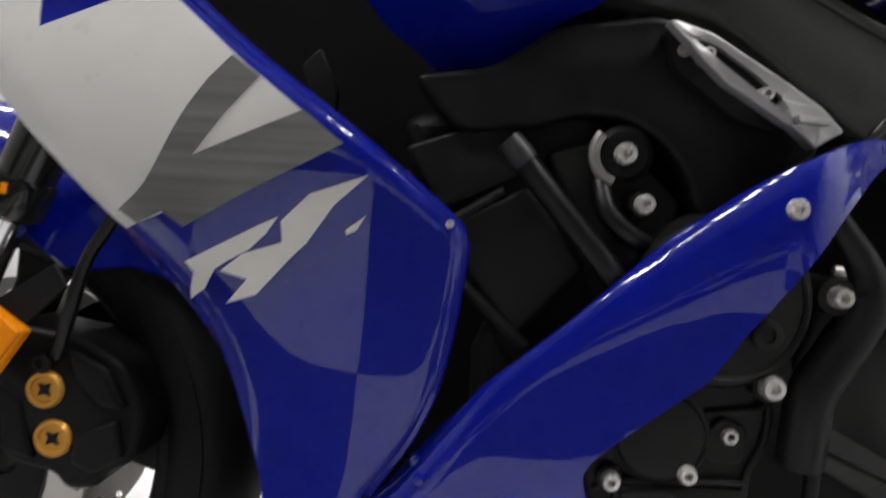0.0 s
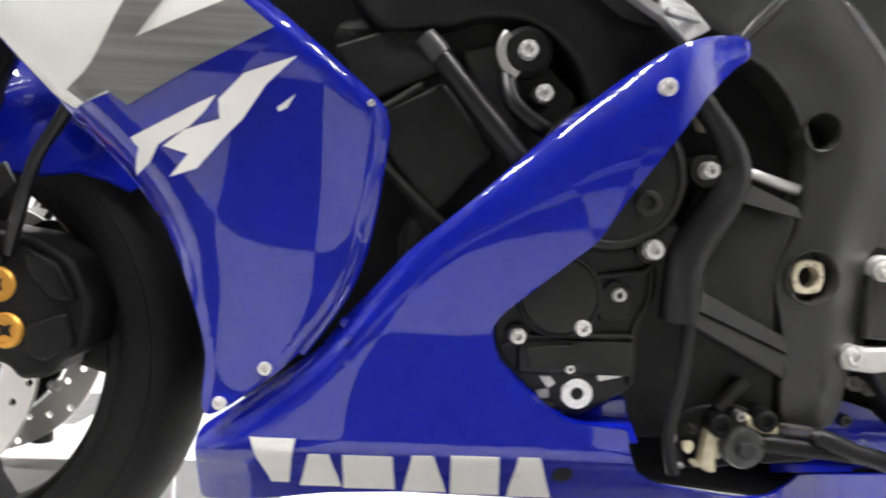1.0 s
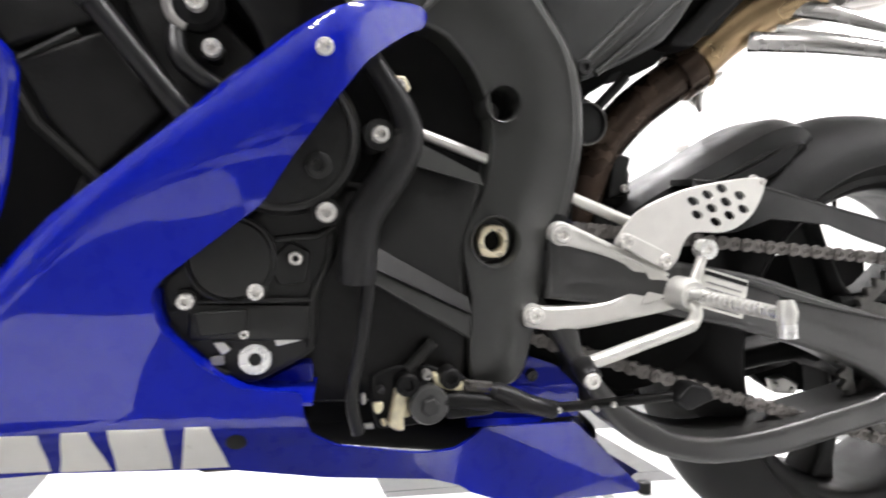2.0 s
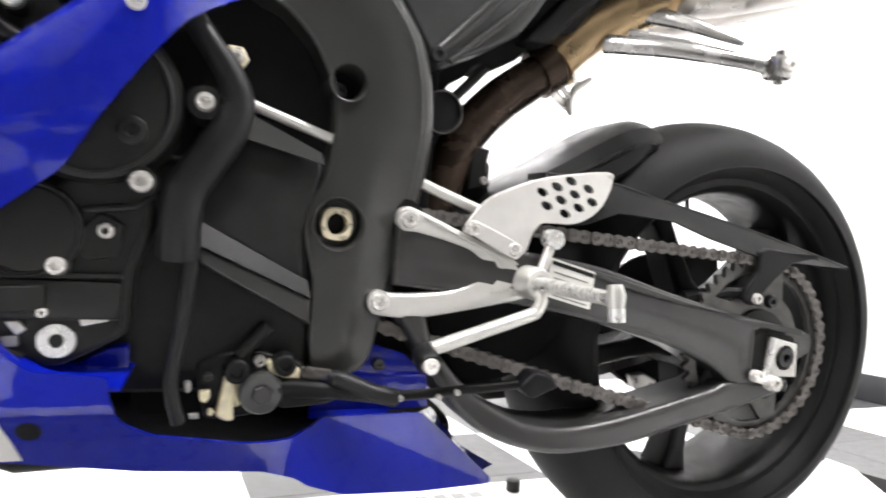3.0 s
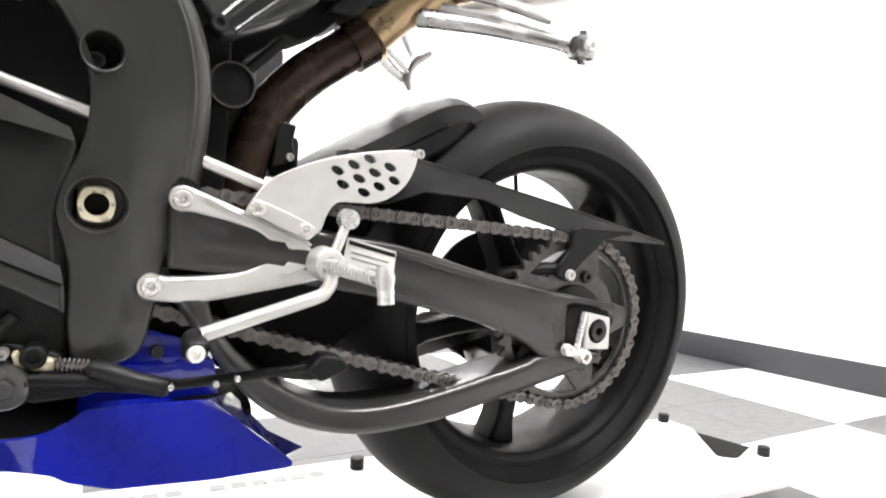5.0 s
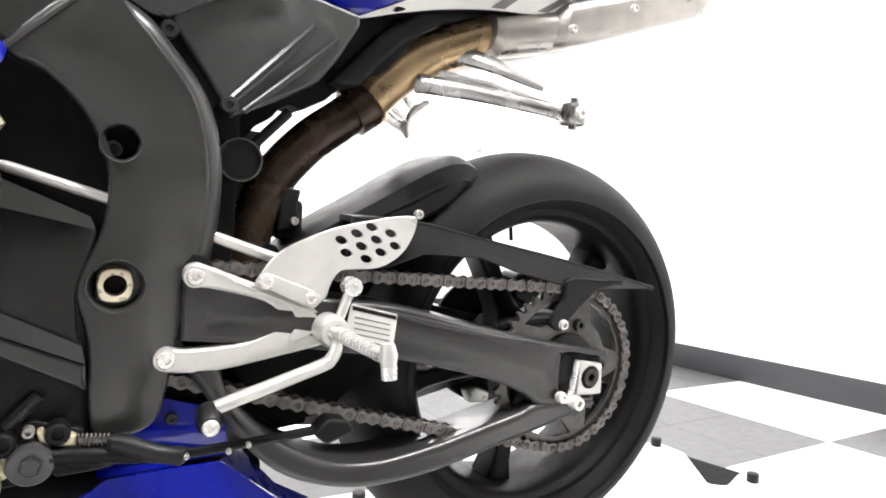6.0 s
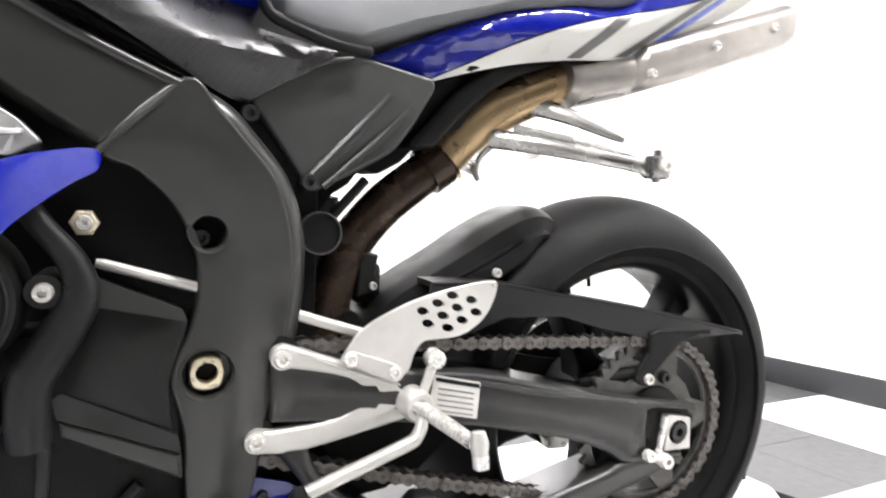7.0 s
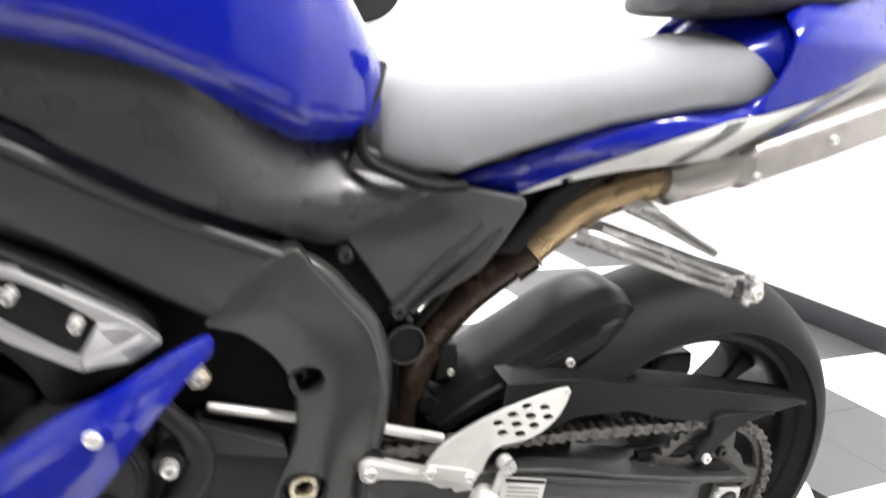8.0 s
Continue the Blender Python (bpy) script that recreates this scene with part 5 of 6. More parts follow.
label = part("warning_label", plate(rounded([(0.372, 0.432), (0.4295, 0.419), (0.4265, 0.377), (0.366, 0.391)], 0.002, 2), -0.1498, -0.1490, 0), STICKER, arm, "worn pale warning label")
part("label_bar", plate([(0.374, 0.4295), (0.428, 0.417), (0.4278, 0.4125), (0.374, 0.425)], -0.1503, -0.1498, 0), BLACK_PLASTIC, label)
for k in range(5):
    part("label_line", plate([(0.377, 0.4175 - 0.0062 * k), (0.421, 0.4075 - 0.0062 * k), (0.421, 0.4060 - 0.0062 * k), (0.377, 0.4160 - 0.0062 * k)], -0.1502, -0.1498, 0), GREY_DECAL, label)
ridge_top = [(0.385, 0.527), (0.47, 0.5255), (0.549, 0.5115), (0.717, 0.4818), (0.892, 0.4448)]
guard = part("chain_guard", plate(spline(ridge_top, 4) + [Vector(q) for q in ((0.888, 0.4412), (0.82, 0.4428), (0.7616, 0.4442), (0.7171, 0.4400), (0.690, 0.4488), (0.607, 0.467), (0.552, 0.4835), (0.470, 0.4863), (0.4275, 0.4708), (0.395, 0.466), (0.37, 0.48))], -0.129, -0.125, 0.0012, warp=lambda x, z: 0.026 * ease((z - table(ridge_top, x) + 0.035) / 0.035)), BLACK_PLASTIC, bike, "black plastic chain guard")
part("guard_ridge", plate(spline(ridge_top, 4) + [Vector((x, z - 0.007)) for x, z in reversed(ridge_top)], -0.105, -0.058, 0.003), BLACK_PLASTIC, guard)
part("guard_stay", plate(rounded([(0.690, 0.456), (0.7043, 0.4614), (0.7996, 0.4541), (0.7485, 0.4429), (0.7177, 0.4170), (0.700, 0.399), (0.6985, 0.387), (0.683, 0.386), (0.6699, 0.3944), (0.6748, 0.4097), (0.690, 0.430)], 0.004), -0.132, -0.125, 0.003), BLACK_PLASTIC, guard)
part("guard_stay", tube([(0.690, -0.115, 0.40), (0.66, -0.11, 0.40), (0.60, -0.10, 0.39)], 0.009, 10), BLACK_PLASTIC, guard)
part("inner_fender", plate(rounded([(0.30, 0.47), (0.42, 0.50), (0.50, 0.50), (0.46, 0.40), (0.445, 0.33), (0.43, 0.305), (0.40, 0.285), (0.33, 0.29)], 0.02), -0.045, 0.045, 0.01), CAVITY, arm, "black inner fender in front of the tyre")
carrier = part("caliper_carrier", plate(rounded([(0.6145, 0.300), (0.629, 0.343), (0.849, 0.299), (0.841, 0.2395), (0.7365, 0.223), (0.675, 0.226), (0.638, 0.253), (0.6145, 0.270)], 0.010), 0.078, 0.088, 0.003), CAVITY, bike, "black rear caliper carrier")
bolt(guard, 0.6905, -0.131, 0.3955, 0.0075, 0.006)


def hugger():
    crown = [(0.30, 0.455), (0.332, 0.490), (0.370, 0.519), (0.433, 0.557), (0.469, 0.581), (0.510, 0.604), (0.545, 0.616), (0.570, 0.615), (0.588, 0.606), (0.597, 0.594)]
    rim = [(0.33, 0.44), (0.36, 0.465), (0.40, 0.490), (0.45, 0.512), (0.485, 0.527), (0.515, 0.543), (0.530, 0.554), (0.540, 0.563), (0.545, 0.569), (0.547, 0.574)]
    half = [0.058, 0.066, 0.071, 0.074, 0.075, 0.075, 0.074, 0.073, 0.071, 0.069]
    side = ((1.0, 1.0), (0.99, 0.66), (0.90, 0.58), (0.80, 0.22), (0.52, 0.06), (0.34, 0.0))
    shape = [(-u, k) for u, k in side] + [(0.0, 0.0)] + [(u, k) for u, k in reversed(side)]
    secs = []
    for (cx, cz), (ex, ez), w in zip(spline(crown, 3), spline(rim, 3), [q.x for q in spline([(h, 0) for h in half], 3)]):
        outer = [(lerp(cx, ex, k), w * u, lerp(cz, ez, k)) for u, k in shape]
        inner = [(lerp(cx, ex, k) + 0.003, (w - 0.004) * u, lerp(cz, ez, k) - 0.004) for u, k in shape]
        secs.append(outer + inner[::-1])
    h = part("rear_hugger", loft(secs), BLACK_PLASTIC, bike, "black rear hugger fender over the tyre", smooth=20)
    part("hugger_crease", tube(spline([(0.41, -0.068, 0.516), (0.45, -0.071, 0.535), (0.49, -0.0725, 0.557), (0.525, -0.072, 0.577)], 4), [0.001] * 3 + [0.0028] * 7 + [0.0015] * 3, 8), BLACK_PLASTIC, h)
    bolt(h, 0.485, -0.0745, 0.5326, 0.0065, 0.005)


hugger()
part("caliper_bracket", plate(rounded([(0.664, 0.2465), (0.690, 0.2500), (0.719, 0.237), (0.714, 0.2206), (0.675, 0.2236)], 0.005), 0.066, 0.090, 0.004), ALU, bike, "rear brake caliper body")
for x, z in ((0.676, 0.237), (0.706, 0.230)):
    bolt(bike, x, 0.066, z, 0.004, 0.003)

# ---- exhaust ----
lowpipe = part("exhaust_pipe", tube(spline([(0.275, -0.02, 0.40), (0.285, -0.02, 0.487), (0.305, -0.02, 0.552), (0.346, -0.02, 0.606), (0.40, -0.02, 0.650), (0.428, -0.02, 0.671)], 6), 0.0265, 22), TITAN_DARK, bike, "burnt dark exhaust pipe")
part("pipe_clamp", tube([(0.403, -0.02, 0.652), (0.4045, -0.02, 0.653), (0.427, -0.022, 0.670), (0.4285, -0.022, 0.671)], [0.027, 0.031, 0.031, 0.027], 24), TITAN_DARK, lowpipe)
part("clamp_ring", tube([(0.427, -0.022, 0.669), (0.430, -0.022, 0.672), (0.433, -0.023, 0.675)], [0.028, 0.033, 0.028], 24), TITAN, lowpipe)
part("link_pipe", tube(spline([(0.425, -0.022, 0.672), (0.457, -0.028, 0.706), (0.498, -0.038, 0.738), (0.54, -0.050, 0.760), (0.58, -0.062, 0.775), (0.62, -0.068, 0.784)], 6), 0.0285, 28), TITAN, lowpipe, "golden heat tinted exhaust tube")
part("pipe_flange", plate(rounded([(0.318, 0.556), (0.342, 0.552), (0.338, 0.532), (0.345, 0.508), (0.315, 0.50)], 0.003), -0.04, -0.005, 0.003), CASE_BLACK, lowpipe)
bolt(lowpipe, 0.335, -0.04, 0.514, 0.005, 0.004)
part("heat_shield", plate(rounded([(0.36, 0.68), (0.42, 0.75), (0.48, 0.795), (0.60, 0.812), (0.60, 0.800), (0.55, 0.792), (0.50, 0.775), (0.455, 0.745), (0.42, 0.710), (0.395, 0.680)], 0.008), -0.070, 0.065, 0.006), BLACK_PLASTIC, bike, "black exhaust heat shield")
part("inner_tray", plate(rounded([(0.235, 0.665), (0.40, 0.755), (0.41, 0.710), (0.367, 0.664), (0.338, 0.648), (0.3222, 0.6526), (0.3108, 0.6465), (0.3019, 0.6342), (0.2827, 0.6217), (0.270, 0.602), (0.235, 0.60)], 0.003), -0.036, 0.03, 0.003), CAVITY, bike, "black inner tray behind the frame")
valve = part("shock_reservoir", lathe([(0.0235, -0.03), (0.0235, -0.082), (0.0225, -0.0845), (0.0205, -0.0845), (0.020, -0.082), (0.0, -0.082)], 0.259, 0.580, 32, False), BLACK_PLASTIC, bike, "round black shock reservoir cap")
part("cap_ring", lathe([(0.0238, -0.081), (0.0238, -0.0855), (0.022, -0.0855), (0.022, -0.081)], 0.259, 0.580, 32), SPROCKET_STEEL, valve)
part("link_rod", tube([(0.272, -0.07, 0.595), (0.315, -0.06, 0.640)], 0.006, 10), ENGINE_DARK, valve)
part("linkage", box(0.315, 0.35, -0.03, 0.03, 0.49, 0.54, 0.008), ENGINE_DARK, bike)
part("linkage_pin", tube([(0.305, -0.05, 0.475), (0.305, 0.05, 0.475)], 0.011, 14), ENGINE_DARK, bike)
part("shock_body", tube([(0.26, 0.02, 0.36), (0.27, 0.0, 0.62)], 0.03, 16), ENGINE_DARK, bike)
for side in (-1, 1):
    yc = 0.073 * side
    muf = part("muffler", loft([oval(x, h, a, b, p, yc=yc) for x, h, a, b, p in ((0.565, 0.030, 0.752, 0.800, 2.2), (0.575, 0.036, 0.742, 0.802, 2.2), (0.66, 0.040, 0.765, 0.826, 2.3))]), MUFFLER, bike, "brushed titanium muffler collar")
    part("muffler_body", loft([oval(x, h, a, b, 3.2, yc=yc) for x, h, a, b in ((0.650, 0.036, 0.768, 0.815), (0.665, 0.050, 0.768, 0.833), (0.78, 0.055, 0.806, 0.872), (0.90, 0.056, 0.848, 0.912), (0.922, 0.054, 0.858, 0.922), (0.93, 0.046, 0.865, 0.92))]), MUFFLER, muf, "brushed titanium muffler")
    if side < 0:
        for x, z in ((0.77, 0.838), (0.875, 0.876), (0.665, 0.79)):
            bolt(muf, x, -0.129, z, 0.006, 0.004)

# ---- subframe and passenger footrests ----
sub = part("subframe", plate(rounded([(0.178, 0.715), (0.262, 0.764), (0.30, 0.770), (0.355, 0.760), (0.380, 0.756), (0.382, 0.745), (0.356, 0.700), (0.335, 0.672), (0.30, 0.651), (0.244, 0.622), (0.215, 0.665)], 0.008), -0.100, -0.04, 0.005, segs=3, crown=0.009, reach=0.04, step=0.012), SUB_GREY, bike, "black plastic subframe cover")
mirrored(sub)
part("subframe_core", box(0.2, 0.48, -0.05, 0.05, 0.70, 0.78, 0.01), DEEP_BLACK, bike)
part("rib", tube([(0.236, -0.1025, 0.632), (0.29, -0.106, 0.690), (0.327, -0.1025, 0.731)], [0.0055, 0.007, 0.004], 10), FRAME_BLACK, sub)
part("rib", tube([(0.256, -0.1025, 0.630), (0.31, -0.106, 0.679), (0.354, -0.1025, 0.722)], [0.0035, 0.0045, 0.0025], 10), FRAME_BLACK, sub)
part("rib", tube([(0.225, -0.1025, 0.745), (0.265, -0.104, 0.762), (0.285, -0.1025, 0.766)], [0.003, 0.0035, 0.002], 8), FRAME_BLACK, sub)
bolt(sub, 0.240, -0.106, 0.634, 0.009, 0.006, BOLT_DARK)
bolt(sub, 0.180, -0.106, 0.699, 0.009, 0.006, BOLT_DARK)
for side in (-1, 1):
    sx = 0.0 if side < 0 else -0.040
    hang = part("passenger_bracket", tube(spline([(0.480 + sx, 0.055 * side, 0.700), (0.53 + sx, 0.11 * side, 0.690), (0.585 + sx, 0.16 * side, 0.676), (0.615 + sx, 0.18 * side, 0.670)], 5), [0.013, 0.0125, 0.012, 0.012, 0.0115, 0.011, 0.0105, 0.010, 0.0095, 0.009, 0.0088, 0.0085, 0.0085, 0.009, 0.0095, 0.010], 12, flat=0.55), POLISHED, bike, "polished aluminium passenger footrest bracket")
    part("bracket_arm", tube(spline([(0.535 + sx, 0.065 * side, 0.744), (0.565 + sx, 0.10 * side, 0.730), (0.61 + sx, 0.15 * side, 0.702)], 5), [0.013, 0.0128, 0.0125, 0.012, 0.0115, 0.011, 0.010, 0.009, 0.008, 0.0065, 0.005], 12, flat=0.5), POLISHED, hang)
    part("bracket_rib", tube([(0.50 + sx, 0.075 * side, 0.712), (0.55 + sx, 0.12 * side, 0.700), (0.62 + sx, 0.176 * side, 0.679)], [0.006, 0.005, 0.004], 8), POLISHED, hang)
    if side < 0:
        part("bracket_eye", box(0.618, 0.648, -0.194, -0.168, 0.656, 0.684, 0.006), POLISHED, hang)
        bolt(hang, 0.634, -0.195, 0.671, 0.008, 0.005)
        part("folded_peg", tube([(0.634, -0.182, 0.690), (0.634, -0.182, 0.652)], 0.006, 10), POLISHED, hang)
    else:
        part("folded_peg", tube(spline([(0.6135, 0.17, 0.7174), (0.592, 0.17, 0.704), (0.579, 0.17, 0.688), (0.5745, 0.17, 0.668), (0.580, 0.17, 0.6524)], 4), [0.004, 0.005, 0.006, 0.007] + [0.007] * 10 + [0.006, 0.005, 0.004], 12, flat=0.5), POLISHED, hang)

# ---- tank, covers, seat, tail ----
def ring(x, half, z0, z1, zc, power=2.4, n=32):
    """A ring with its widest place at the height zc."""
    out = []
    for k in range(n):
        a = 2 * math.pi * k / n
        c, s = math.cos(a), math.sin(a)
        h = (z1 - zc) if s > 0 else (zc - z0)
        out.append((x, half * math.copysign(abs(c) ** (2 / power), c), zc + h * math.copysign(abs(s) ** (2 / power), s)))
    return out


def smooth_loft(rows, n=5, **k):
    rows = spline([tuple(r) for r in rows], n) if len(rows[0]) <= 4 else [[lerp(a[i], b[i], t / n) for i in range(len(a))] for a, b in zip(rows, rows[1:]) for t in range(n)] + [rows[-1]]
    return loft([ring(*r, **k) for r in rows])


tank = part("fuel_tank", smooth_loft([(-0.42, 0.06, 0.88, 0.96, 0.91), (-0.38, 0.13, 0.85, 1.0, 0.90), (-0.28, 0.175, 0.84, 1.06, 0.91), (-0.14, 0.185, 0.866, 1.085, 0.925), (-0.02, 0.18, 0.857, 1.07, 0.912), (0.07, 0.168, 0.825, 1.05, 0.88), (0.13, 0.15, 0.80, 1.02, 0.855), (0.17, 0.13, 0.80, 0.975, 0.85), (0.195, 0.112, 0.80, 0.936, 0.85), (0.213, 0.09, 0.81, 0.908, 0.85), (0.224, 0.05, 0.83, 0.886, 0.855)], power=2.5), BLUE, bike, "gloss blue fuel tank")


def y_cover(x, z):
    mid = table([(-0.4, 0.92), (-0.2, 0.855), (-0.083, 0.82), (0.0, 0.785), (0.106, 0.759), (0.18, 0.757), (0.26, 0.765)], x)
    side = -0.174 + 0.062 * ease(x / 0.27)
    d = z - mid
    rise = 0.14 + 0.80 * ease((x - 0.03) / 0.15)
    return side + rise * 0.5 * (d + math.sqrt(d * d + 0.00003)) + 0.55 * 0.5 * (math.sqrt(d * d + 0.00003) - d)


cov = part("tank_side_cover", skin(spline([(-0.40, 0.965), (-0.25, 0.925), (-0.083, 0.890), (0.027, 0.870), (0.114, 0.842), (0.150, 0.829), (0.185, 0.813), (0.218, 0.799), (0.250, 0.785), (0.268, 0.772), (0.243, 0.750), (0.210, 0.732), (0.182, 0.714), (0.160, 0.712), (0.115, 0.732), (0.067, 0.756), (0.024, 0.776), (-0.015, 0.796), (-0.051, 0.814), (-0.085, 0.835), (-0.25, 0.900), (-0.40, 0.950)], 3, True), y_cover, 0.004, 0.014), CARBON, bike, "black carbon look tank side cover")
mirrored(cov)
part("trim_strip", tube(spline([(-0.30, -0.145, 0.921), (-0.09, -0.142, 0.835), (0.0, -0.134, 0.787), (0.075, -0.124, 0.751), (0.14, -0.112, 0.725), (0.178, -0.098, 0.713)], 5), 0.006, 10), BLACK_PLASTIC, bike)
part("seat_base", plate(rounded([(0.15, 0.735), (0.19, 0.81), (0.22, 0.80), (0.29, 0.775), (0.30, 0.765), (0.262, 0.758), (0.18, 0.71)], 0.006), -0.100, 0.1, 0.004), SUB_GREY, bike, "black seat base")
seat = part("seat", smooth_loft([(0.196, 0.05, 0.808, 0.850, 0.822), (0.200, 0.086, 0.797, 0.864, 0.812), (0.215, 0.102, 0.788, 0.878, 0.802), (0.25, 0.110, 0.778, 0.880, 0.792), (0.29, 0.112, 0.775, 0.880, 0.790), (0.353, 0.116, 0.797, 0.886, 0.814), (0.46, 0.122, 0.832, 0.908, 0.848), (0.56, 0.124, 0.852, 0.936, 0.868), (0.64, 0.120, 0.862, 0.950, 0.880), (0.685, 0.106, 0.872, 0.950, 0.890), (0.702, 0.07, 0.888, 0.943, 0.907)], power=2.25), SEAT, bike, "grey vinyl rider seat")
part("seat_trim", tube(spline([(0.216, -0.070, 0.884), (0.205, -0.094, 0.858), (0.192, -0.104, 0.826), (0.196, -0.112, 0.798), (0.226, -0.119, 0.783), (0.262, -0.121, 0.7735), (0.30, -0.112, 0.772)], 5), 0.006, 12), DEEP_BLACK, seat)


def y_tail(x, z):
    w = table([(0.28, 0.096), (0.40, 0.112), (0.55, 0.126), (0.68, 0.132), (0.80, 0.13), (0.95, 0.105), (1.1, 0.05)], x)
    low = table([(0.3, 0.765), (0.46, 0.79), (0.62, 0.815), (0.75, 0.875), (0.9, 0.95)], x)
    top = table([(0.306, 0.771), (0.36, 0.7965), (0.418, 0.8235), (0.48, 0.846), (0.544, 0.858), (0.637, 0.871), (0.668, 0.95), (0.72, 1.02)], x)
    return -w + 0.005 * math.exp(-max(top - z, 0.0) / 0.004) + 0.75 * 0.002 * math.log(1 + math.exp((z - top + 0.011) / 0.002)) + 0.03 * ease((low + 0.03 - z) / 0.05) + 0.05 * ease((z - 0.94) / 0.08)


tail = part("tail_cowl", skin(spline([(0.306, 0.771), (0.36, 0.7965), (0.418, 0.8235), (0.48, 0.846), (0.544, 0.858), (0.612, 0.867), (0.645, 0.880), (0.668, 0.92), (0.678, 0.965), (0.70, 0.985), (0.76, 0.998), (0.87, 1.018), (0.98, 1.03), (0.95, 0.99), (0.86, 0.950), (0.766, 0.904), (0.685, 0.874), (0.605, 0.853), (0.538, 0.832), (0.473, 0.805), (0.423, 0.780), (0.376, 0.757), (0.345, 0.760)], 3, True), y_tail, 0.004, 0.011), BLUE, bike, "gloss blue tail cowl")
part("tail_panel", skin(spline([(0.378, 0.755), (0.423, 0.778), (0.473, 0.803), (0.538, 0.830), (0.605, 0.851), (0.685, 0.872), (0.766, 0.902), (0.86, 0.948), (0.93, 0.970), (0.855, 0.910), (0.77, 0.865), (0.705, 0.832), (0.637, 0.808), (0.552, 0.797), (0.493, 0.787), (0.437, 0.773)], 3, True), y_tail, 0.004, 0.011), SILVER_PAINT, tail, "silver white lower tail panel")
decal("grey_stripe", [(0.550, 0.7985), (0.570, 0.8005), (0.630, 0.8565), (0.604, 0.850)], y_tail, GREY_DECAL, tail, "grey slanted stripe", 0.0014)
decal("grey_stripe", [(0.622, 0.8085), (0.640, 0.811), (0.735, 0.878), (0.765, 0.899), (0.735, 0.889), (0.675, 0.846)], y_tail, GREY_DECAL, tail, "grey slanted stripe", 0.0014)
decal("blue_stripe", [(0.650, 0.8145), (0.672, 0.8225), (0.745, 0.868), (0.80, 0.908), (0.77, 0.898), (0.715, 0.858)], y_tail, LIGHT_BLUE, tail, "blue slanted stripe", 0.0014)
mirrored(tail)
part("tail_hump", smooth_loft([(0.64, 0.075, 0.87, 0.95, 0.90), (0.68, 0.110, 0.88, 0.975, 0.92), (0.78, 0.118, 0.91, 0.99, 0.945), (0.92, 0.092, 0.96, 1.02, 0.985), (1.02, 0.04, 1.0, 1.035, 1.02)], power=2.6), BLUE, tail)
part("undertail", plate(rounded([(0.42, 0.77), (0.62, 0.815), (0.9, 0.94), (0.95, 0.975), (0.7, 0.90), (0.5, 0.83)], 0.01), -0.09, 0.09, 0.004), BLACK_PLASTIC, tail)
part("passenger_seat", smooth_loft([(0.57, 0.05, 0.968, 0.99, 0.978), (0.585, 0.085, 0.962, 1.005, 0.98), (0.65, 0.105, 0.966, 1.02, 0.99), (0.76, 0.105, 0.985, 1.035, 1.01), (0.84, 0.08, 1.0, 1.04, 1.02), (0.86, 0.04, 1.01, 1.035, 1.022)], power=2.8), SEAT_DARK, bike, "dark grey passenger seat")

# ---- dolly ----
dolly = tagged(new("dolly"), "white motorcycle dolly with black rubber knobs under the wheels", "dolly")
dolly.matrix_world = pose(0, 0, 0)


def flat_plate(pts, z0, z1, bevel=0.003):
    """A level plate with the outline pts in x and y."""
    bm = plate([(x, y) for x, y in pts], 0, z1 - z0, bevel)
    for v in bm.verts:
        v.co = Vector((v.co.x, v.co.z, z1 - v.co.y))
    return bm


part("deck", flat_plate(rounded([(-1.1, -0.12), (-1.1, 0.235), (1.33, 0.235), (1.328, 0.15), (1.217, 0.0), (1.245, -0.022), (1.335, 0.016), (1.366, -0.045), (1.37, -0.12)], 0.012), 0.045, 0.065), DOLLY_WHITE, dolly, "white powder coated deck plate")
part("rubber_wedge", flat_plate([(1.327, 0.147), (1.356, 0.02), (1.248, -0.020), (1.219, 0.002)], 0.046, 0.060), CAVITY, dolly, "black rubber wedge in the deck notch")
for x in (-0.95, 1.1):
    for y in (-0.08, 0.2):
        part("skid", box(x - 0.06, x + 0.06, y - 0.025, y + 0.025, 0.0005, 0.045, 0.004), BLACK_PLASTIC, dolly)
for x, y in ((1.304, 0.213), (1.314, -0.030), (0.545, 0.19), (-0.95, 0.2)):
    part("knob", tube([(x, y, 0.064), (x, y, 0.066), (x, y, 0.083), (x, y, 0.085)], [0.009, 0.012, 0.012, 0.009], 14), BLACK_PLASTIC, dolly, "black rubber knob")
for k in range(14):
    x = 0.06 + 0.031 * k
    if k != 7:
        part("lettering_bar", flat_plate([(x, 0.176), (x + 0.022, 0.176), (x + 0.022, 0.198), (x, 0.198)], 0.0652, 0.0660, 0), GREY_DECAL, dolly)
part("wheel_chock", flat_plate(rounded([(-0.92, 0.085), (-0.92, 0.24), (-0.62, 0.24), (-0.58, 0.20), (-0.58, 0.085)], 0.03), 0.185, 0.2), DOLLY_WHITE, dolly, "white front wheel chock shelf")
part("chock_side", box(-0.92, -0.58, 0.225, 0.24, 0.064, 0.186, 0.003), DOLLY_WHITE, dolly)
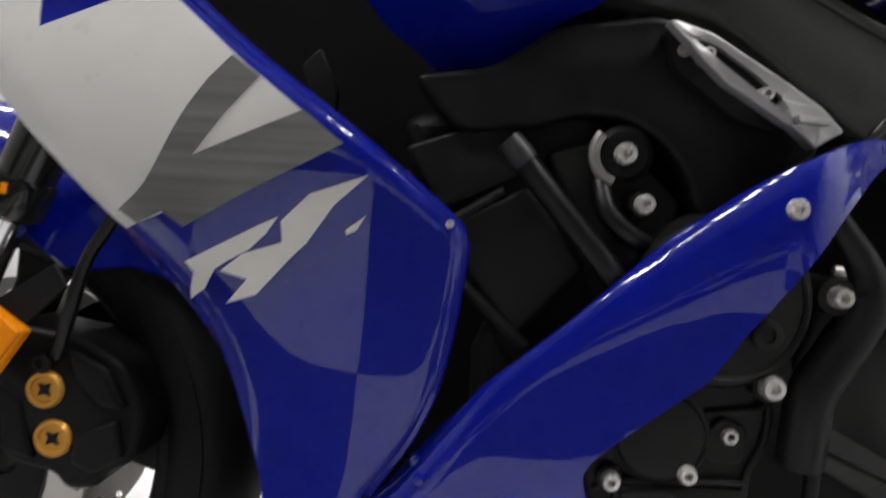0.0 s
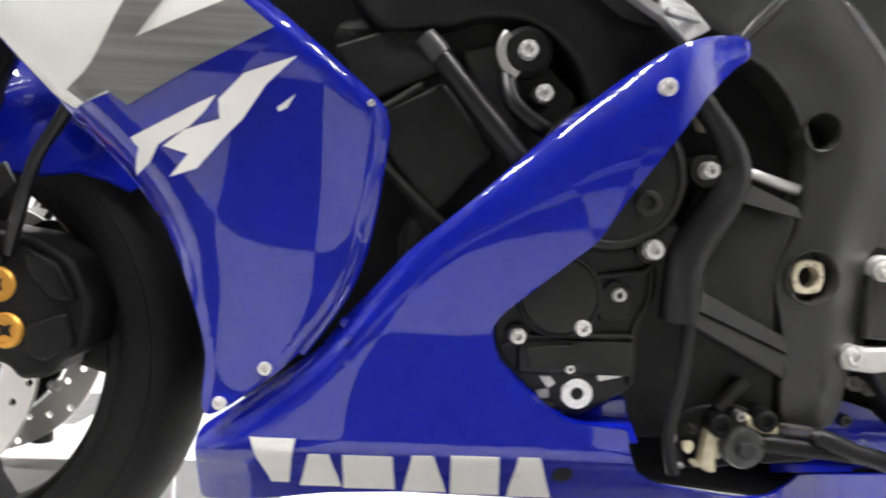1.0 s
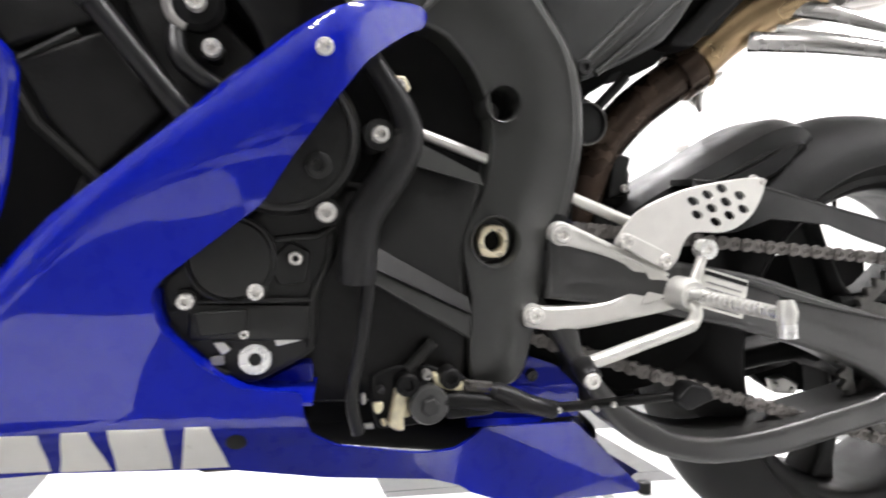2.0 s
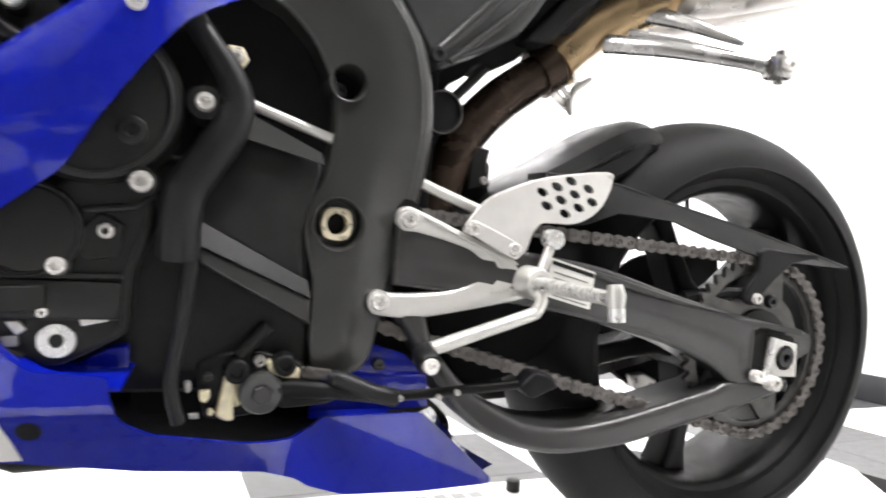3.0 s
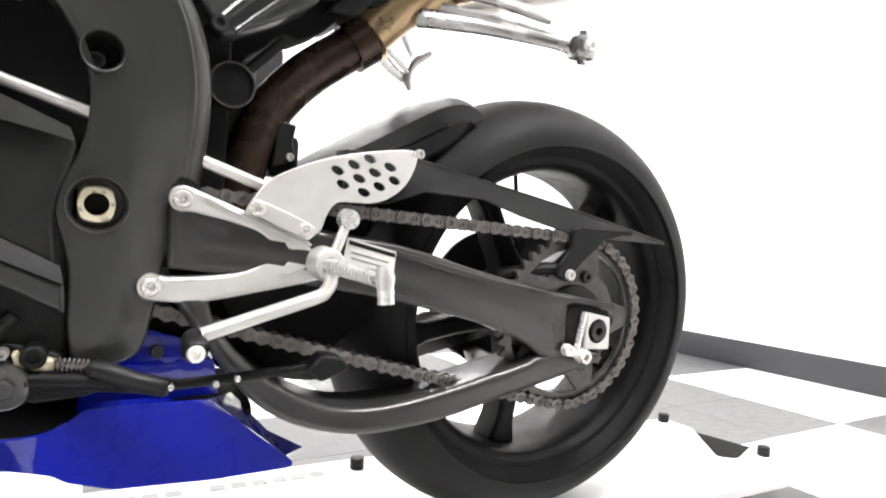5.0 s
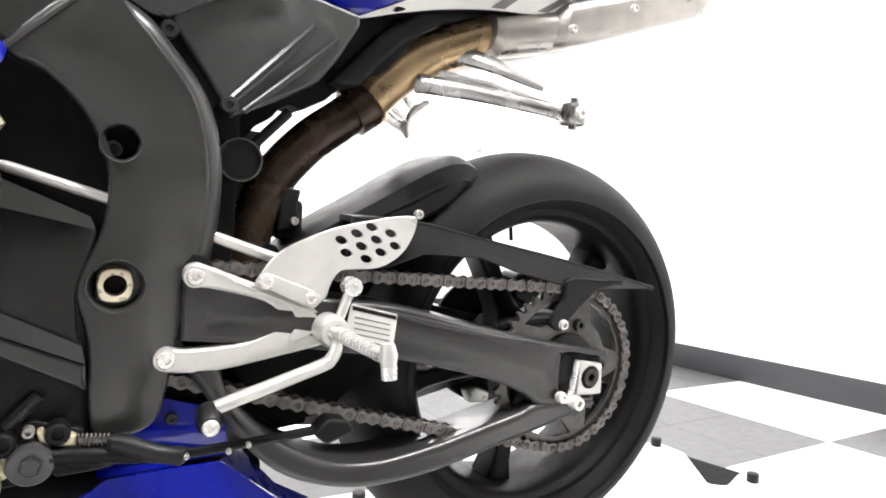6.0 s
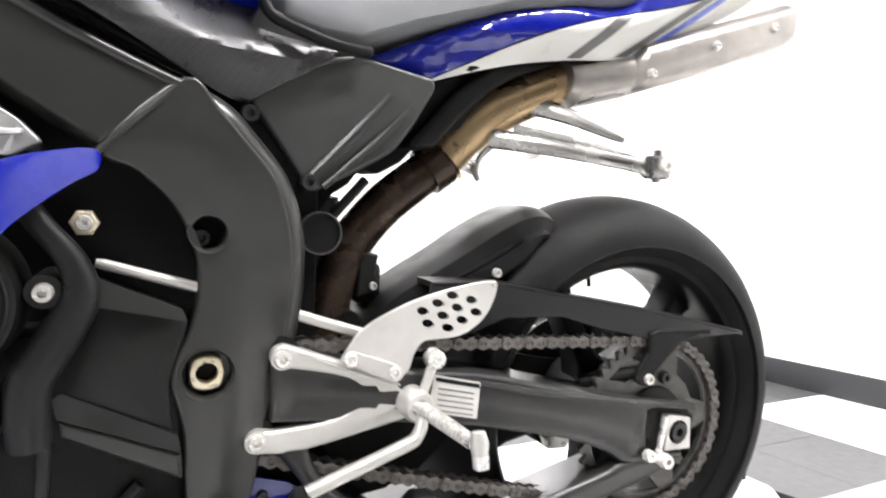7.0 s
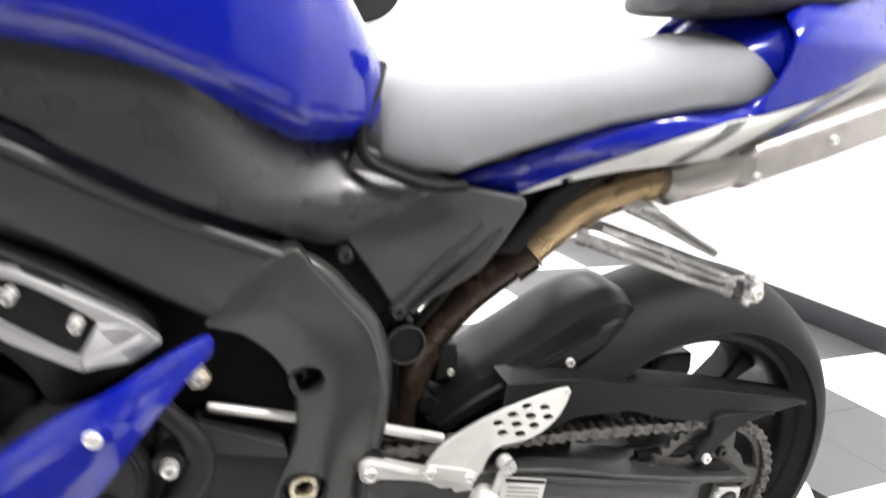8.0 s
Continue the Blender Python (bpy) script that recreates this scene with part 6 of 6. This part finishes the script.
part("chock_knob", tube([(-0.735, 0.155, 0.199), (-0.735, 0.155, 0.2), (-0.735, 0.155, 0.225), (-0.735, 0.155, 0.23)], [0.012, 0.014, 0.012, 0.008], 14), BLACK_PLASTIC, dolly)
part("chock_bar", tube(spline([(-0.66, 0.10, 0.07), (-0.62, 0.09, 0.085), (-0.56, 0.06, 0.08), (-0.50, 0.0, 0.07), (-0.47, -0.06, 0.069)], 5), 0.006, 10), ALU_BRIGHT, dolly, "bright steel chock bar")

# ---- floor tiles: twelve inch tiles laid in blocks of four ----
TS = 0.305
cache, far_tiles = {}, ([], [])
for i in range(-22, 3):
    for j in range(-18, 10):
        x0, y0 = 1.99 + i * TS, 0.105 + j * TS
        x1, y1 = min(x0 + TS, EAST), min(y0 + TS, NORTH)
        x0, y0 = max(x0, WEST), max(y0, SOUTH)
        if x1 - x0 < 0.02 or y1 - y0 < 0.02:
            continue
        dark = (i // 2 + j // 2) % 2
        if not (-1.3 < x0 and -0.6 < y0 < 2.6):
            far_tiles[dark].append((x0, x1, y0, y1))
            continue
        key = (round(x1 - x0, 3), round(y1 - y0, 3), dark)
        if key not in cache:
            o = cache[key] = part("tile", box(0.0007, key[0] - 0.0007, 0.0007, key[1] - 0.0007, -0.004, 0.0, 0.0005), TILE_GREY if dark else TILE_WHITE, floor, smooth=0)
        else:
            o = cache[key].copy()
            scene.collection.objects.link(o)
        o.matrix_basis = pose(x0, y0, 0)
for dark in (0, 1):
    verts, faces = [], []
    for x0, x1, y0, y1 in far_tiles[dark]:
        n = len(verts)
        verts += [(x0 + 0.0007, y0 + 0.0007, 0), (x1 - 0.0007, y0 + 0.0007, 0), (x1 - 0.0007, y1 - 0.0007, 0), (x0 + 0.0007, y1 - 0.0007, 0)]
        verts += [(x, y, -0.004) for x, y, z in verts[n:n + 4]]
        faces += [(n, n + 1, n + 2, n + 3)] + [(n + a, n + 4 + a, n + 4 + (a + 1) % 4, n + (a + 1) % 4) for a in range(4)]
    me = bpy.data.meshes.new("far_tiles")
    me.from_pydata(verts, [], faces)
    me.materials.append(TILE_GREY if dark else TILE_WHITE)
    o = new("far_tiles", me)
    o.parent = floor
    tagged(o, kind="stuff")
